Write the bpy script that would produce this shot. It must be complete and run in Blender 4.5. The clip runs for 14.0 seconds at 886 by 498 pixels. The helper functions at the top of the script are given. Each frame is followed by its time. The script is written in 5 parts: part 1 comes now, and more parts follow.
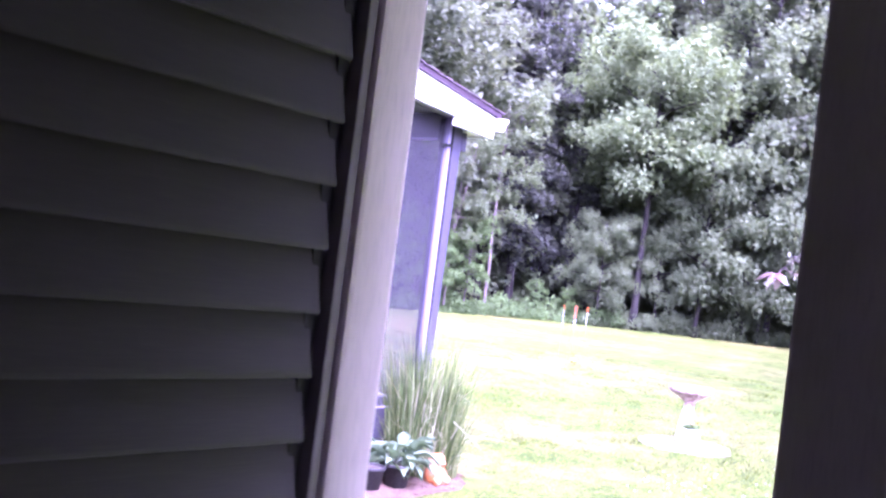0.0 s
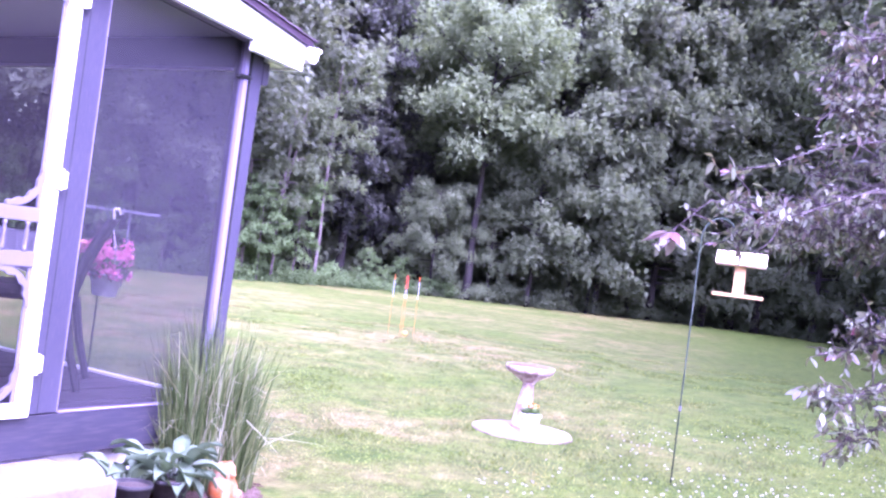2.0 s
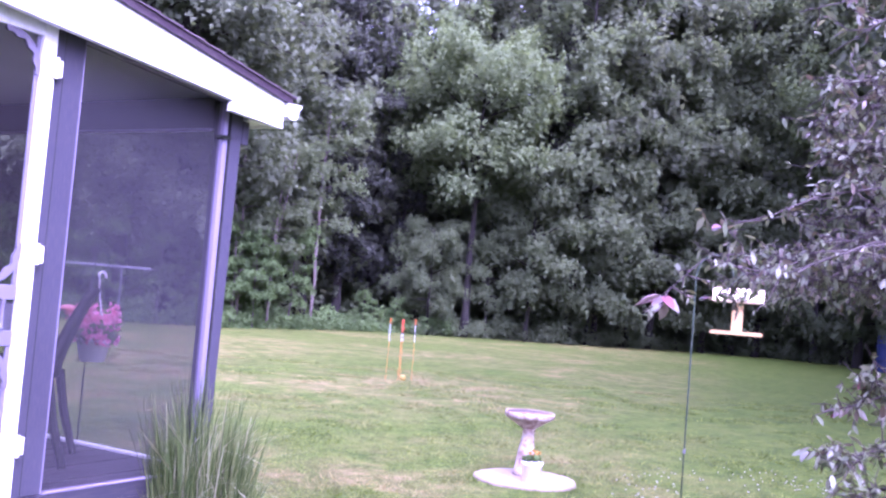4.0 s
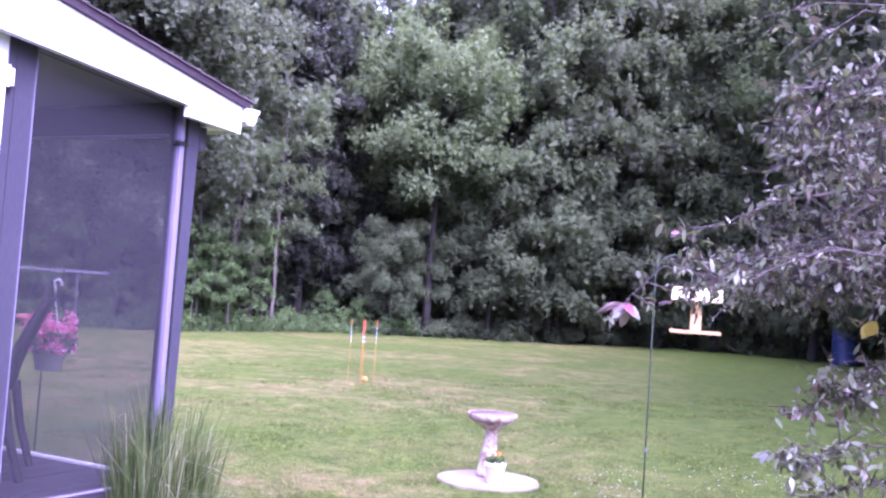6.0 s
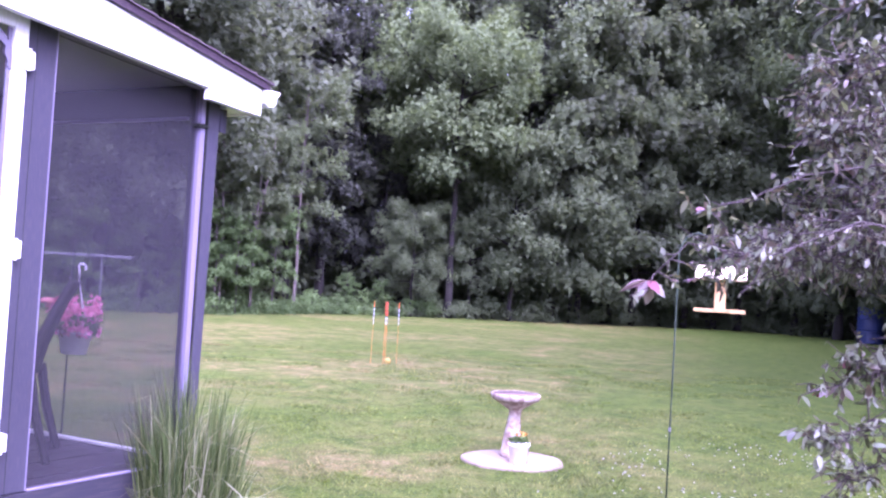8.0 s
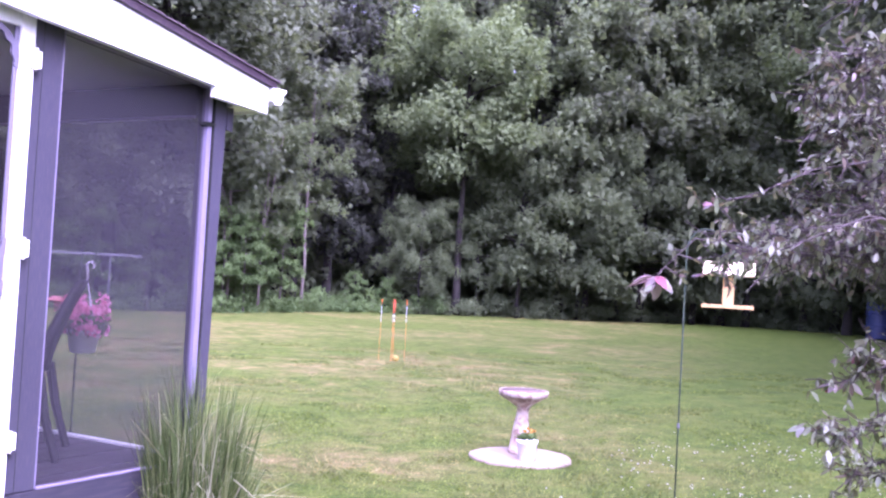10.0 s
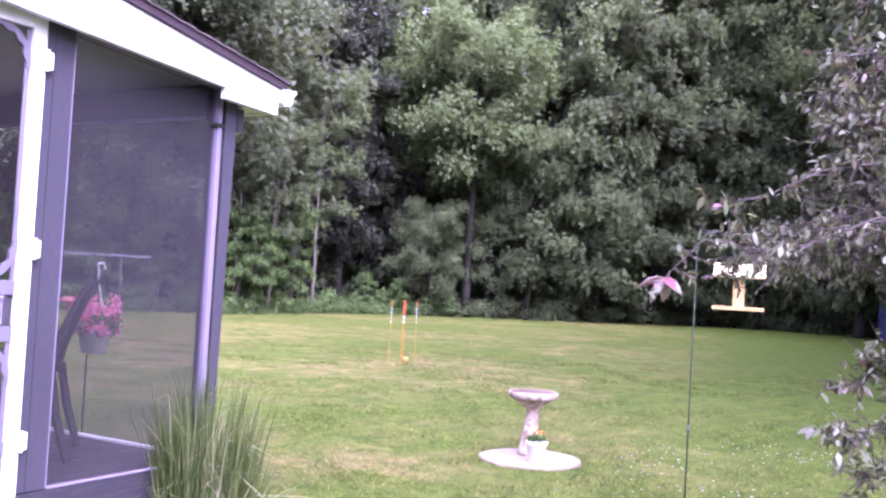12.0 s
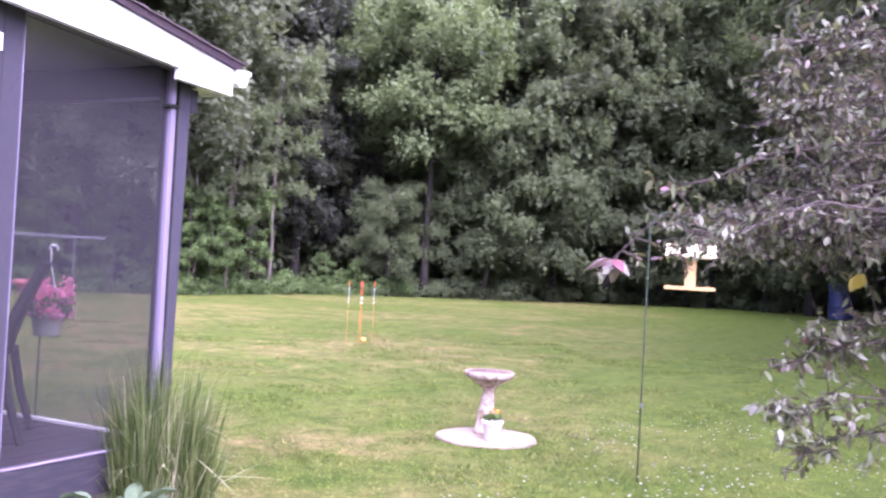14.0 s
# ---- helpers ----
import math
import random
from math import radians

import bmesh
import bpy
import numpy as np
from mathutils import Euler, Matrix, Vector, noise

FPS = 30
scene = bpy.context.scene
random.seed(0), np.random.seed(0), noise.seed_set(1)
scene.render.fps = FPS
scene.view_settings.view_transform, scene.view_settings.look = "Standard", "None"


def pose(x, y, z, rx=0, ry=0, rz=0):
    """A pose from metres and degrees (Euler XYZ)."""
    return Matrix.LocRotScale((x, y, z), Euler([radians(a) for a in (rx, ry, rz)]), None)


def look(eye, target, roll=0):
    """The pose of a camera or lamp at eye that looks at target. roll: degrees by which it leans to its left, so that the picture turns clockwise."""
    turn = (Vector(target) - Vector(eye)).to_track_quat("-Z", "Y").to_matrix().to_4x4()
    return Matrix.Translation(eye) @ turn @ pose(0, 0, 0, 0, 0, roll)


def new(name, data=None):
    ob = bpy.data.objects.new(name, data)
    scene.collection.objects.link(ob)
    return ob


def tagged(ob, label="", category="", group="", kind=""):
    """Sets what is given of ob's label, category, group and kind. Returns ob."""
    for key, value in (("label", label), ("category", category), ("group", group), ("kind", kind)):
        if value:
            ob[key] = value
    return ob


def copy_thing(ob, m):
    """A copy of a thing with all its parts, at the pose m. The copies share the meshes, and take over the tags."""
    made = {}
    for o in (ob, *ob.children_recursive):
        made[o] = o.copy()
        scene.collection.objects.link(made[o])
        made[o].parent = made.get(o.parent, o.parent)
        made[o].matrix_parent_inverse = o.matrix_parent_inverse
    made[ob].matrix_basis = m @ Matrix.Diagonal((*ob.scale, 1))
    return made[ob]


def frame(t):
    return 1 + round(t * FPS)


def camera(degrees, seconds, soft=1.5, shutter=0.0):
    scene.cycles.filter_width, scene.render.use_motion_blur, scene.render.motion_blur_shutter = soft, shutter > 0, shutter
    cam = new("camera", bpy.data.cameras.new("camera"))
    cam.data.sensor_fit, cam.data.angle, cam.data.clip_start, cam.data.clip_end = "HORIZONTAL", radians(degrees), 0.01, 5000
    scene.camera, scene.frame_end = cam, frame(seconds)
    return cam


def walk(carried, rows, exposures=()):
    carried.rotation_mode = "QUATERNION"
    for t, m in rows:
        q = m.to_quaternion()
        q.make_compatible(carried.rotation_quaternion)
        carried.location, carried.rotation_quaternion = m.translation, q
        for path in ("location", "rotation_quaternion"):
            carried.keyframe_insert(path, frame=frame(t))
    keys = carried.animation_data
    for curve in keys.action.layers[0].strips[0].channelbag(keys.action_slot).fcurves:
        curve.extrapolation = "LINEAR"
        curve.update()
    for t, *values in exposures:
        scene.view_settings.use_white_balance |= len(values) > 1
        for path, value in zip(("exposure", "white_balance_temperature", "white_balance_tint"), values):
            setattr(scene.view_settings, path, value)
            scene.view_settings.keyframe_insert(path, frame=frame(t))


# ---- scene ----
cam = camera(48.0, 14.0, soft=2.3, shutter=0.5)
PATH = [
    (0, (0.238, -0.376, 1.277), (1.784, 0.893, 1.326), 7.17),
    (0.2, (0.352, -0.319, 1.26), (1.908, 0.936, 1.296), 10.30),
    (0.5, (0.515, -0.206, 1.246), (2.173, 0.912, 1.228), 11.83),
    (0.6, (0.599, -0.166, 1.254), (2.276, 0.923, 1.247), 11.12),
    (0.8, (0.715, -0.115, 1.269), (2.399, 0.962, 1.312), 11.28),
    (0.9, (0.731, -0.089, 1.233), (2.403, 1.008, 1.29), 10.05),
    (1, (0.79, -0.093, 1.235), (2.39, 1.108, 1.271), 8.59),
    (1.2, (0.906, -0.031, 1.238), (2.384, 1.316, 1.281), 9.06),
    (1.3, (0.965, 0.006, 1.259), (2.457, 1.338, 1.291), 8.51),
    (1.5, (1.030, 0.036, 1.277), (2.613, 1.256, 1.343), 8.56),
    (1.8, (1.16, 0.124, 1.273), (2.886, 1.134, 1.315), 6.79),
    (2, (1.266, 0.195, 1.271), (3.002, 1.188, 1.301), 7.41),
    (2.3, (1.325, 0.176, 1.287), (2.983, 1.293, 1.343), 5.85),
    (2.5, (1.383, 0.209, 1.302), (3.034, 1.337, 1.339), 6.05),
    (3, (1.391, 0.235, 1.3), (3.113, 1.246, 1.403), 5.45),
    (3.5, (1.394, 0.231, 1.314), (3.116, 1.247, 1.359), 5.40),
    (4, (1.371, 0.227, 1.371), (3.105, 1.218, 1.473), 4.81),
    (6.5, (1.374, 0.237, 1.399), (3.149, 1.153, 1.501), 3.87),
    (7, (1.38, 0.244, 1.397), (3.148, 1.176, 1.487), 3.48),
    (7.5, (1.383, 0.241, 1.395), (3.144, 1.186, 1.472), 3.43),
    (8, (1.389, 0.242, 1.393), (3.143, 1.2, 1.459), 3.51),
    (10.5, (1.394, 0.242, 1.391), (3.141, 1.214, 1.451), 3.26),
    (11, (1.397, 0.247, 1.392), (3.143, 1.22, 1.452), 3.31),
    (11.5, (1.393, 0.239, 1.383), (3.135, 1.219, 1.448), 3.15),
    (12, (1.391, 0.237, 1.389), (3.128, 1.226, 1.451), 3.34),
    (12.5, (1.397, 0.25, 1.392), (3.136, 1.236, 1.45), 3.57),
    (13, (1.393, 0.243, 1.404), (3.117, 1.254, 1.464), 2.89),
    (13.5, (1.384, 0.236, 1.402), (3.133, 1.206, 1.44), 3.06),
    (14, (1.369, 0.21, 1.395), (3.148, 1.124, 1.422), 3.20),
]
# the clip's camera darkens its picture as it comes out of the covered entry
walk(cam, [(t, look(eye, target, roll)) for t, eye, target, roll in PATH],
     exposures=[(0.0, 4.0, 4900, 75), (0.5, 3.93, 5020, 75), (0.9, 3.64, 4930, 76), (1.3, 3.52, 4770, 83),
                (2.0, 3.40, 4850, 79), (3.0, 2.98, 4820, 76), (4.2, 2.82, 4870, 71), (6.5, 2.74, 4950, 67),
                (10.5, 2.75, 5140, 61), (14.0, 2.75, 5420, 52)])

# ---- world and light: hazy daylight, a veiled sun to the right of the garden ----
SUN_AZ, SUN_EL = -118.0, 52.0          # degrees: from +x towards +y, and above the horizon
world = bpy.data.worlds.new("world")
scene.world = world
world.use_nodes = True
wn = world.node_tree
sky = wn.nodes.new("ShaderNodeTexSky")
sky.sky_type = "NISHITA"
sky.sun_disc = False
sky.sun_elevation = radians(SUN_EL)
sky.sun_rotation = radians(90 - SUN_AZ)
sky.air_density, sky.dust_density, sky.ozone_density = 1.0, 4.0, 1.0
veil = wn.nodes.new("ShaderNodeHueSaturation")       # thin even cloud takes the blue out of the sky
veil.inputs["Saturation"].default_value = 0.3
wn.links.new(sky.outputs["Color"], veil.inputs["Color"])
wn.links.new(veil.outputs["Color"], wn.nodes["Background"].inputs["Color"])
wn.nodes["Background"].inputs["Strength"].default_value = 0.15
sun = new("sun", bpy.data.lights.new("sun", "SUN"))
sun.data.energy = 1.7
sun.data.angle = radians(85)
sun.data.color = (1.0, 0.95, 0.88)
s_dir = Vector((math.cos(radians(SUN_EL)) * math.cos(radians(SUN_AZ)),
                math.cos(radians(SUN_EL)) * math.sin(radians(SUN_AZ)), math.sin(radians(SUN_EL))))
sun.matrix_basis = look(s_dir * 60, (0, 0, 0))


# ---- materials ----
def nodes_of(name):
    m = bpy.data.materials.new(name)
    m.use_nodes = True
    nt = m.node_tree
    return m, nt, nt.nodes["Principled BSDF"]


def put(nt, a, b):
    nt.links.new(a, b)


def noise_node(nt, scale, detail=4.0, rough=0.55, vec=None, distort=0.0):
    n = nt.nodes.new("ShaderNodeTexNoise")
    n.inputs["Scale"].default_value, n.inputs["Detail"].default_value = scale, detail
    n.inputs["Roughness"].default_value, n.inputs["Distortion"].default_value = rough, distort
    if vec is not None:
        put(nt, vec, n.inputs["Vector"])
    return n.outputs["Fac"]


def ramp(nt, fac, stops):
    r = nt.nodes.new("ShaderNodeValToRGB")
    e = r.color_ramp.elements
    while len(e) < len(stops):
        e.new(0.5)
    for el, (p, c) in zip(e, stops):
        el.position, el.color = p, (*c, 1)
    put(nt, fac, r.inputs["Fac"])
    return r.outputs["Color"]


def mixed(nt, fac, a, b, kind="MIX"):
    m = nt.nodes.new("ShaderNodeMix")
    m.data_type, m.blend_type = "RGBA", kind
    for sock, v in ((m.inputs[0], fac), (m.inputs[6], a), (m.inputs[7], b)):
        if isinstance(v, (int, float)):
            sock.default_value = v
        elif isinstance(v, tuple):
            sock.default_value = (*v, 1)
        else:
            put(nt, v, sock)
    return m.outputs[2]


def bumped(nt, bsdf, height, strength=0.3, distance=0.01):
    b = nt.nodes.new("ShaderNodeBump")
    b.inputs["Strength"].default_value, b.inputs["Distance"].default_value = strength, distance
    put(nt, height, b.inputs["Height"])
    put(nt, b.outputs["Normal"], bsdf.inputs["Normal"])


def coords(nt):
    return nt.nodes.new("ShaderNodeTexCoord").outputs["Object"]


def stretched(nt, vec, s):
    m = nt.nodes.new("ShaderNodeMapping")
    m.inputs["Scale"].default_value = s
    put(nt, vec, m.inputs["Vector"])
    return m.outputs["Vector"]


def painted(name, colour, rough=0.5, wear=0.12, grain=(1, 1, 1), fine=60.0, bump=0.15, dirt=(0.2, 0.17, 0.13), metal=0.0):
    """Paint, stone or plastic with fine grain, broad uneven fading and a little dirt."""
    m, nt, b = nodes_of(name)
    co = coords(nt)
    broad = noise_node(nt, 2.3, 4, 0.6, co)
    fine_n = noise_node(nt, fine, 3, 0.6, stretched(nt, co, grain))
    lo, hi = tuple(c * (1 - wear) for c in colour), tuple(min(1, c * (1 + wear)) for c in colour)
    base = ramp(nt, broad, [(0.3, lo), (0.7, hi)])
    grit = mixed(nt, ramp(nt, fine_n, [(0.45, (0, 0, 0)), (0.75, (0.35, 0.35, 0.35))]), base, tuple(0.5 * c + 0.5 * d for c, d in zip(colour, dirt)))
    info = nt.nodes.new("ShaderNodeObjectInfo")
    lum = nt.nodes.new("ShaderNodeMapRange")
    lum.inputs["To Min"].default_value, lum.inputs["To Max"].default_value = 1 - wear * 0.6, 1 + wear * 0.4
    put(nt, info.outputs["Random"], lum.inputs["Value"])
    hsv = nt.nodes.new("ShaderNodeHueSaturation")
    put(nt, grit, hsv.inputs["Color"])
    put(nt, lum.outputs["Result"], hsv.inputs["Value"])
    put(nt, hsv.outputs["Color"], b.inputs["Base Color"])
    r = nt.nodes.new("ShaderNodeMapRange")
    r.inputs["To Min"].default_value, r.inputs["To Max"].default_value = max(0.02, rough - 0.1), min(1, rough + 0.12)
    put(nt, broad, r.inputs["Value"])
    put(nt, r.outputs["Result"], b.inputs["Roughness"])
    b.inputs["Metallic"].default_value = metal
    bumped(nt, b, fine_n, bump, 0.004)
    return m


def leafy(name, a, b_col, c, translucent=0.35, rough=0.45, even=0.0, drift=0.5):
    """Leaves that differ one from another, let some light through and shine a little."""
    m, nt, b = nodes_of(name)
    geo = nt.nodes.new("ShaderNodeNewGeometry")
    col = ramp(nt, geo.outputs["Random Per Island"], [(0.0, a), (0.5, b_col), (1.0, c)])
    co = coords(nt)
    broad = noise_node(nt, 0.45, 2, 0.5, co)
    col = mixed(nt, drift, col, ramp(nt, broad, [(0.3, tuple(x * 0.75 for x in a)), (0.7, c)]))
    put(nt, col, b.inputs["Base Color"])
    b.inputs["Roughness"].default_value = rough
    if even:      # soften the glitter of single leaves that are too small to be told apart
        add = nt.nodes.new("ShaderNodeVectorMath")
        add.operation = "MULTIPLY_ADD"
        add.inputs[1].default_value = (1 - even,) * 3
        add.inputs[2].default_value = (0, 0, even)
        put(nt, geo.outputs["Normal"], add.inputs[0])
        nrm = nt.nodes.new("ShaderNodeVectorMath")
        nrm.operation = "NORMALIZE"
        put(nt, add.outputs["Vector"], nrm.inputs[0])
        put(nt, nrm.outputs["Vector"], b.inputs["Normal"])
    tr = nt.nodes.new("ShaderNodeBsdfTranslucent")
    put(nt, mixed(nt, 1.0, col, (1.15, 1.15, 0.7), "MULTIPLY"), tr.inputs["Color"])
    mx = nt.nodes.new("ShaderNodeMixShader")
    mx.inputs["Fac"].default_value = translucent
    put(nt, b.outputs["BSDF"], mx.inputs[1])
    put(nt, tr.outputs["BSDF"], mx.inputs[2])
    put(nt, mx.outputs["Shader"], nt.nodes["Material Output"].inputs["Surface"])
    return m


def lawn_patches(nt, co):
    """How dry the lawn is from place to place: broad drifts, worn spots and a fine breaking up."""
    broad = noise_node(nt, 0.16, 5, 0.6, co, 0.6)
    patch = noise_node(nt, 0.62, 6, 0.68, co, 0.8)
    spot = noise_node(nt, 2.6, 6, 0.7, co, 0.7)
    f = ramp(nt, patch, [(0.38, (0.08, 0.08, 0.08)), (0.60, (1, 1, 1))])
    g = ramp(nt, broad, [(0.36, (0.15, 0.15, 0.15)), (0.57, (1, 1, 1))])
    h = ramp(nt, spot, [(0.39, (0.15, 0.15, 0.15)), (0.58, (1.45, 1.45, 1.45))])
    # the open side of the lawn is drier than the side by the plum tree and the drum
    sep = nt.nodes.new("ShaderNodeSeparateXYZ")
    put(nt, co, sep.inputs["Vector"])
    across = nt.nodes.new("ShaderNodeMath")
    across.operation = "MULTIPLY_ADD"
    across.inputs[1].default_value = -0.25
    put(nt, sep.outputs["X"], across.inputs[0])
    put(nt, sep.outputs["Y"], across.inputs[2])
    dry = nt.nodes.new("ShaderNodeMapRange")
    dry.inputs["From Min"].default_value, dry.inputs["From Max"].default_value = -1.2, 2.4
    dry.inputs["To Min"].default_value, dry.inputs["To Max"].default_value = 0.08, 1.0
    put(nt, across.outputs["Value"], dry.inputs["Value"])
    fg = mixed(nt, 1.0, mixed(nt, 1.0, f, g, "MULTIPLY"), h, "MULTIPLY")
    return mixed(nt, 1.0, fg, dry.outputs["Result"], "MULTIPLY")


def turf_material():
    m, nt, b = nodes_of("turf_blade")
    co = coords(nt)
    rnd = nt.nodes.new("ShaderNodeNewGeometry").outputs["Random Per Island"]
    green = ramp(nt, rnd, [(0.0, (0.045, 0.082, 0.008)), (0.5, (0.112, 0.160, 0.020)), (1.0, (0.205, 0.245, 0.050))])
    straw = ramp(nt, rnd, [(0.0, (0.13, 0.125, 0.042)), (0.5, (0.215, 0.198, 0.074)), (1.0, (0.31, 0.268, 0.125))])
    tuft = noise_node(nt, 4.5, 5, 0.7, co, 0.8)
    col = mixed(nt, lawn_patches(nt, co), green, straw)
    col = mixed(nt, 1.0, col, ramp(nt, tuft, [(0.35, (0.62, 0.70, 0.5)), (0.5, (1.0, 1.0, 1.0)), (0.66, (1.35, 1.22, 1.3))]), "MULTIPLY")
    put(nt, col, b.inputs["Base Color"])
    b.inputs["Roughness"].default_value = 0.8
    up = nt.nodes.new("ShaderNodeCombineXYZ")
    up.inputs["Z"].default_value = 1.0
    put(nt, up.outputs["Vector"], b.inputs["Normal"])
    tr = nt.nodes.new("ShaderNodeBsdfTranslucent")
    put(nt, col, tr.inputs["Color"])
    mx = nt.nodes.new("ShaderNodeMixShader")
    mx.inputs["Fac"].default_value = 0.5
    put(nt, b.outputs["BSDF"], mx.inputs[1])
    put(nt, tr.outputs["BSDF"], mx.inputs[2])
    put(nt, mx.outputs["Shader"], nt.nodes["Material Output"].inputs["Surface"])
    return m


def lawn_material():
    m, nt, b = nodes_of("lawn")
    co = coords(nt)
    straw_part = lawn_patches(nt, co)
    fine = noise_node(nt, 26.0, 5, 0.7, co)
    blade = noise_node(nt, 130.0, 3, 0.7, co)
    mottle = noise_node(nt, 3.2, 6, 0.7, co, 0.4)
    green = ramp(nt, mottle, [(0.3, (0.036, 0.068, 0.006)), (0.5, (0.060, 0.096, 0.010)), (0.72, (0.098, 0.126, 0.019))])
    straw = ramp(nt, mottle, [(0.3, (0.108, 0.106, 0.030)), (0.52, (0.165, 0.142, 0.054)), (0.70, (0.215, 0.168, 0.090))])
    col = mixed(nt, straw_part, green, straw)
    col = mixed(nt, 0.45, col, mixed(nt, 1.0, col, ramp(nt, fine, [(0.3, (0.5, 0.5, 0.5)), (0.7, (1.3, 1.3, 1.3))]), "MULTIPLY"))
    clump = noise_node(nt, 7.5, 5, 0.75, co, 0.6)
    col = mixed(nt, 1.0, col, ramp(nt, clump, [(0.34, (0.70, 0.76, 0.60)), (0.5, (1.0, 1.0, 1.0)), (0.66, (1.22, 1.18, 1.20))]), "MULTIPLY")
    tuft = noise_node(nt, 1.3, 6, 0.72, co, 1.2)
    col = mixed(nt, 1.0, col, ramp(nt, tuft, [(0.33, (0.76, 0.82, 0.62)), (0.5, (1.0, 1.0, 0.93)), (0.68, (1.24, 1.15, 1.10))]), "MULTIPLY")
    put(nt, col, b.inputs["Base Color"])
    b.inputs["Roughness"].default_value = 0.85
    b.inputs["Specular IOR Level"].default_value = 0.2
    bumped(nt, b, mixed(nt, 0.45, mixed(nt, 0.5, fine, blade), mottle), 0.55, 0.03)
    return m


def screen_material(name, colour, thin, thick):
    """Fibreglass insect screen: fine threads, too fine to tell apart, that veil what lies behind them."""
    m, nt, b = nodes_of(name)
    b.inputs["Base Color"].default_value = (*colour, 1)
    b.inputs["Roughness"].default_value = 0.6
    co = coords(nt)
    dust = noise_node(nt, 1.4, 4, 0.6, co)
    r = nt.nodes.new("ShaderNodeMapRange")
    r.inputs["To Min"].default_value, r.inputs["To Max"].default_value = thin, thick
    put(nt, dust, r.inputs["Value"])
    t = nt.nodes.new("ShaderNodeBsdfTransparent")
    mx = nt.nodes.new("ShaderNodeMixShader")
    put(nt, r.outputs["Result"], mx.inputs["Fac"])
    put(nt, t.outputs["BSDF"], mx.inputs[1])
    put(nt, b.outputs["BSDF"], mx.inputs[2])
    put(nt, mx.outputs["Shader"], nt.nodes["Material Output"].inputs["Surface"])
    return m


def stained(name, base, stain, dark, scale=6.0, rough=0.9, bump=0.5, start=0.45):
    """Concrete or stone with stains at two scales."""
    m, nt, b = nodes_of(name)
    co = coords(nt)
    n1, n2, n3 = noise_node(nt, scale, 5, 0.65, co, 0.5), noise_node(nt, scale * 9, 4, 0.7, co), noise_node(nt, scale * 0.35, 3, 0.5, co)
    col = mixed(nt, ramp(nt, n1, [(start, (0, 0, 0)), (start + 0.16, (1, 1, 1))]), base, stain)
    col = mixed(nt, ramp(nt, n3, [(0.5, (0, 0, 0)), (0.75, (0.8, 0.8, 0.8))]), col, dark)
    col = mixed(nt, ramp(nt, n2, [(0.4, (0, 0, 0)), (0.8, (0.4, 0.4, 0.4))]), col, dark)
    put(nt, col, b.inputs["Base Color"])
    b.inputs["Roughness"].default_value = rough
    bumped(nt, b, n2, bump, 0.006)
    return m


LAWN = lawn_material()
SCREEN = screen_material("insect_screen", (0.042, 0.039, 0.051), 0.43, 0.50)
DOOR_SCREEN = screen_material("door_insect_screen", (0.018, 0.014, 0.020), 0.34, 0.40)
SIDING = painted("vinyl_siding", (0.088, 0.077, 0.078), 0.55, 0.08, (1, 8, 30), 14.0, 0.12)
TRIM = painted("tan_trim", (0.76, 0.645, 0.60), 0.5, 0.06, (8, 8, 1), 20.0, 0.1)
DARK_TRIM = painted("dark_trim", (0.60, 0.56, 0.42), 0.55, 0.12, (8, 8, 1), 25.0, 0.12)
CHANNEL = painted("channel_grey", (0.03, 0.028, 0.027), 0.5, 0.08)
BEAD = painted("grey_tan_bead", (0.24, 0.21, 0.205), 0.5, 0.08, (8, 8, 1), 20.0, 0.1)
SLATE = painted("slate_blue_paint", (0.050, 0.047, 0.069), 0.45, 0.06, (12, 12, 1), 18.0, 0.06)
# the slate paint again, darkened for the shade on the skirt boards
SKIRT = painted("shaded_slate_paint", (0.037, 0.035, 0.049), 0.5, 0.08, (1, 1, 8), 8.0, 0.08)
SLATE_FLOOR = painted("slate_floor_paint", (0.048, 0.040, 0.048), 0.4, 0.16, (2, 14, 14), 9.0, 0.2)
CEILING_BLUE = painted("ceiling_paint", (0.80, 0.77, 0.90), 0.6, 0.06)
WHITE = painted("white_paint", (0.80, 0.80, 0.80), 0.4, 0.04, (1, 1, 1), 30.0, 0.08)
PALE = painted("pale_strip", (0.21, 0.185, 0.27), 0.45, 0.08, (10, 10, 1), 22.0, 0.1)
# colours of the unseen entry surfaces, kept pale to bounce light onto the jamb
ENTRY_FLOOR = stained("old_entry_concrete", (0.36, 0.34, 0.32), (0.30, 0.28, 0.26), (0.20, 0.18, 0.17), 5.0)
WALL_IN = painted("pale_entry_bounce", (0.62, 0.60, 0.56), 0.8, 0.1)
SHINGLE = painted("asphalt_shingle", (0.075, 0.055, 0.062), 0.95, 0.25, (1, 1, 1), 90.0, 0.6)
DRIP = painted("drip_edge", (0.042, 0.027, 0.038), 0.5, 0.1)
CONCRETE = stained("concrete", (0.185, 0.168, 0.180), (0.150, 0.136, 0.144), (0.10, 0.09, 0.092), 5.0)
BATH = stained("weathered_cast_stone", (0.46, 0.40, 0.35), (0.24, 0.165, 0.13), (0.10, 0.072, 0.06), 13.0, 0.9, 0.6, 0.43)
SLAB = stained("slab_concrete", (0.32, 0.26, 0.205), (0.26, 0.21, 0.165), (0.18, 0.145, 0.11), 7.0)
BATH_IN = stained("bowl_stain", (0.18, 0.120, 0.100), (0.12, 0.080, 0.068), (0.07, 0.05, 0.042), 8.0)
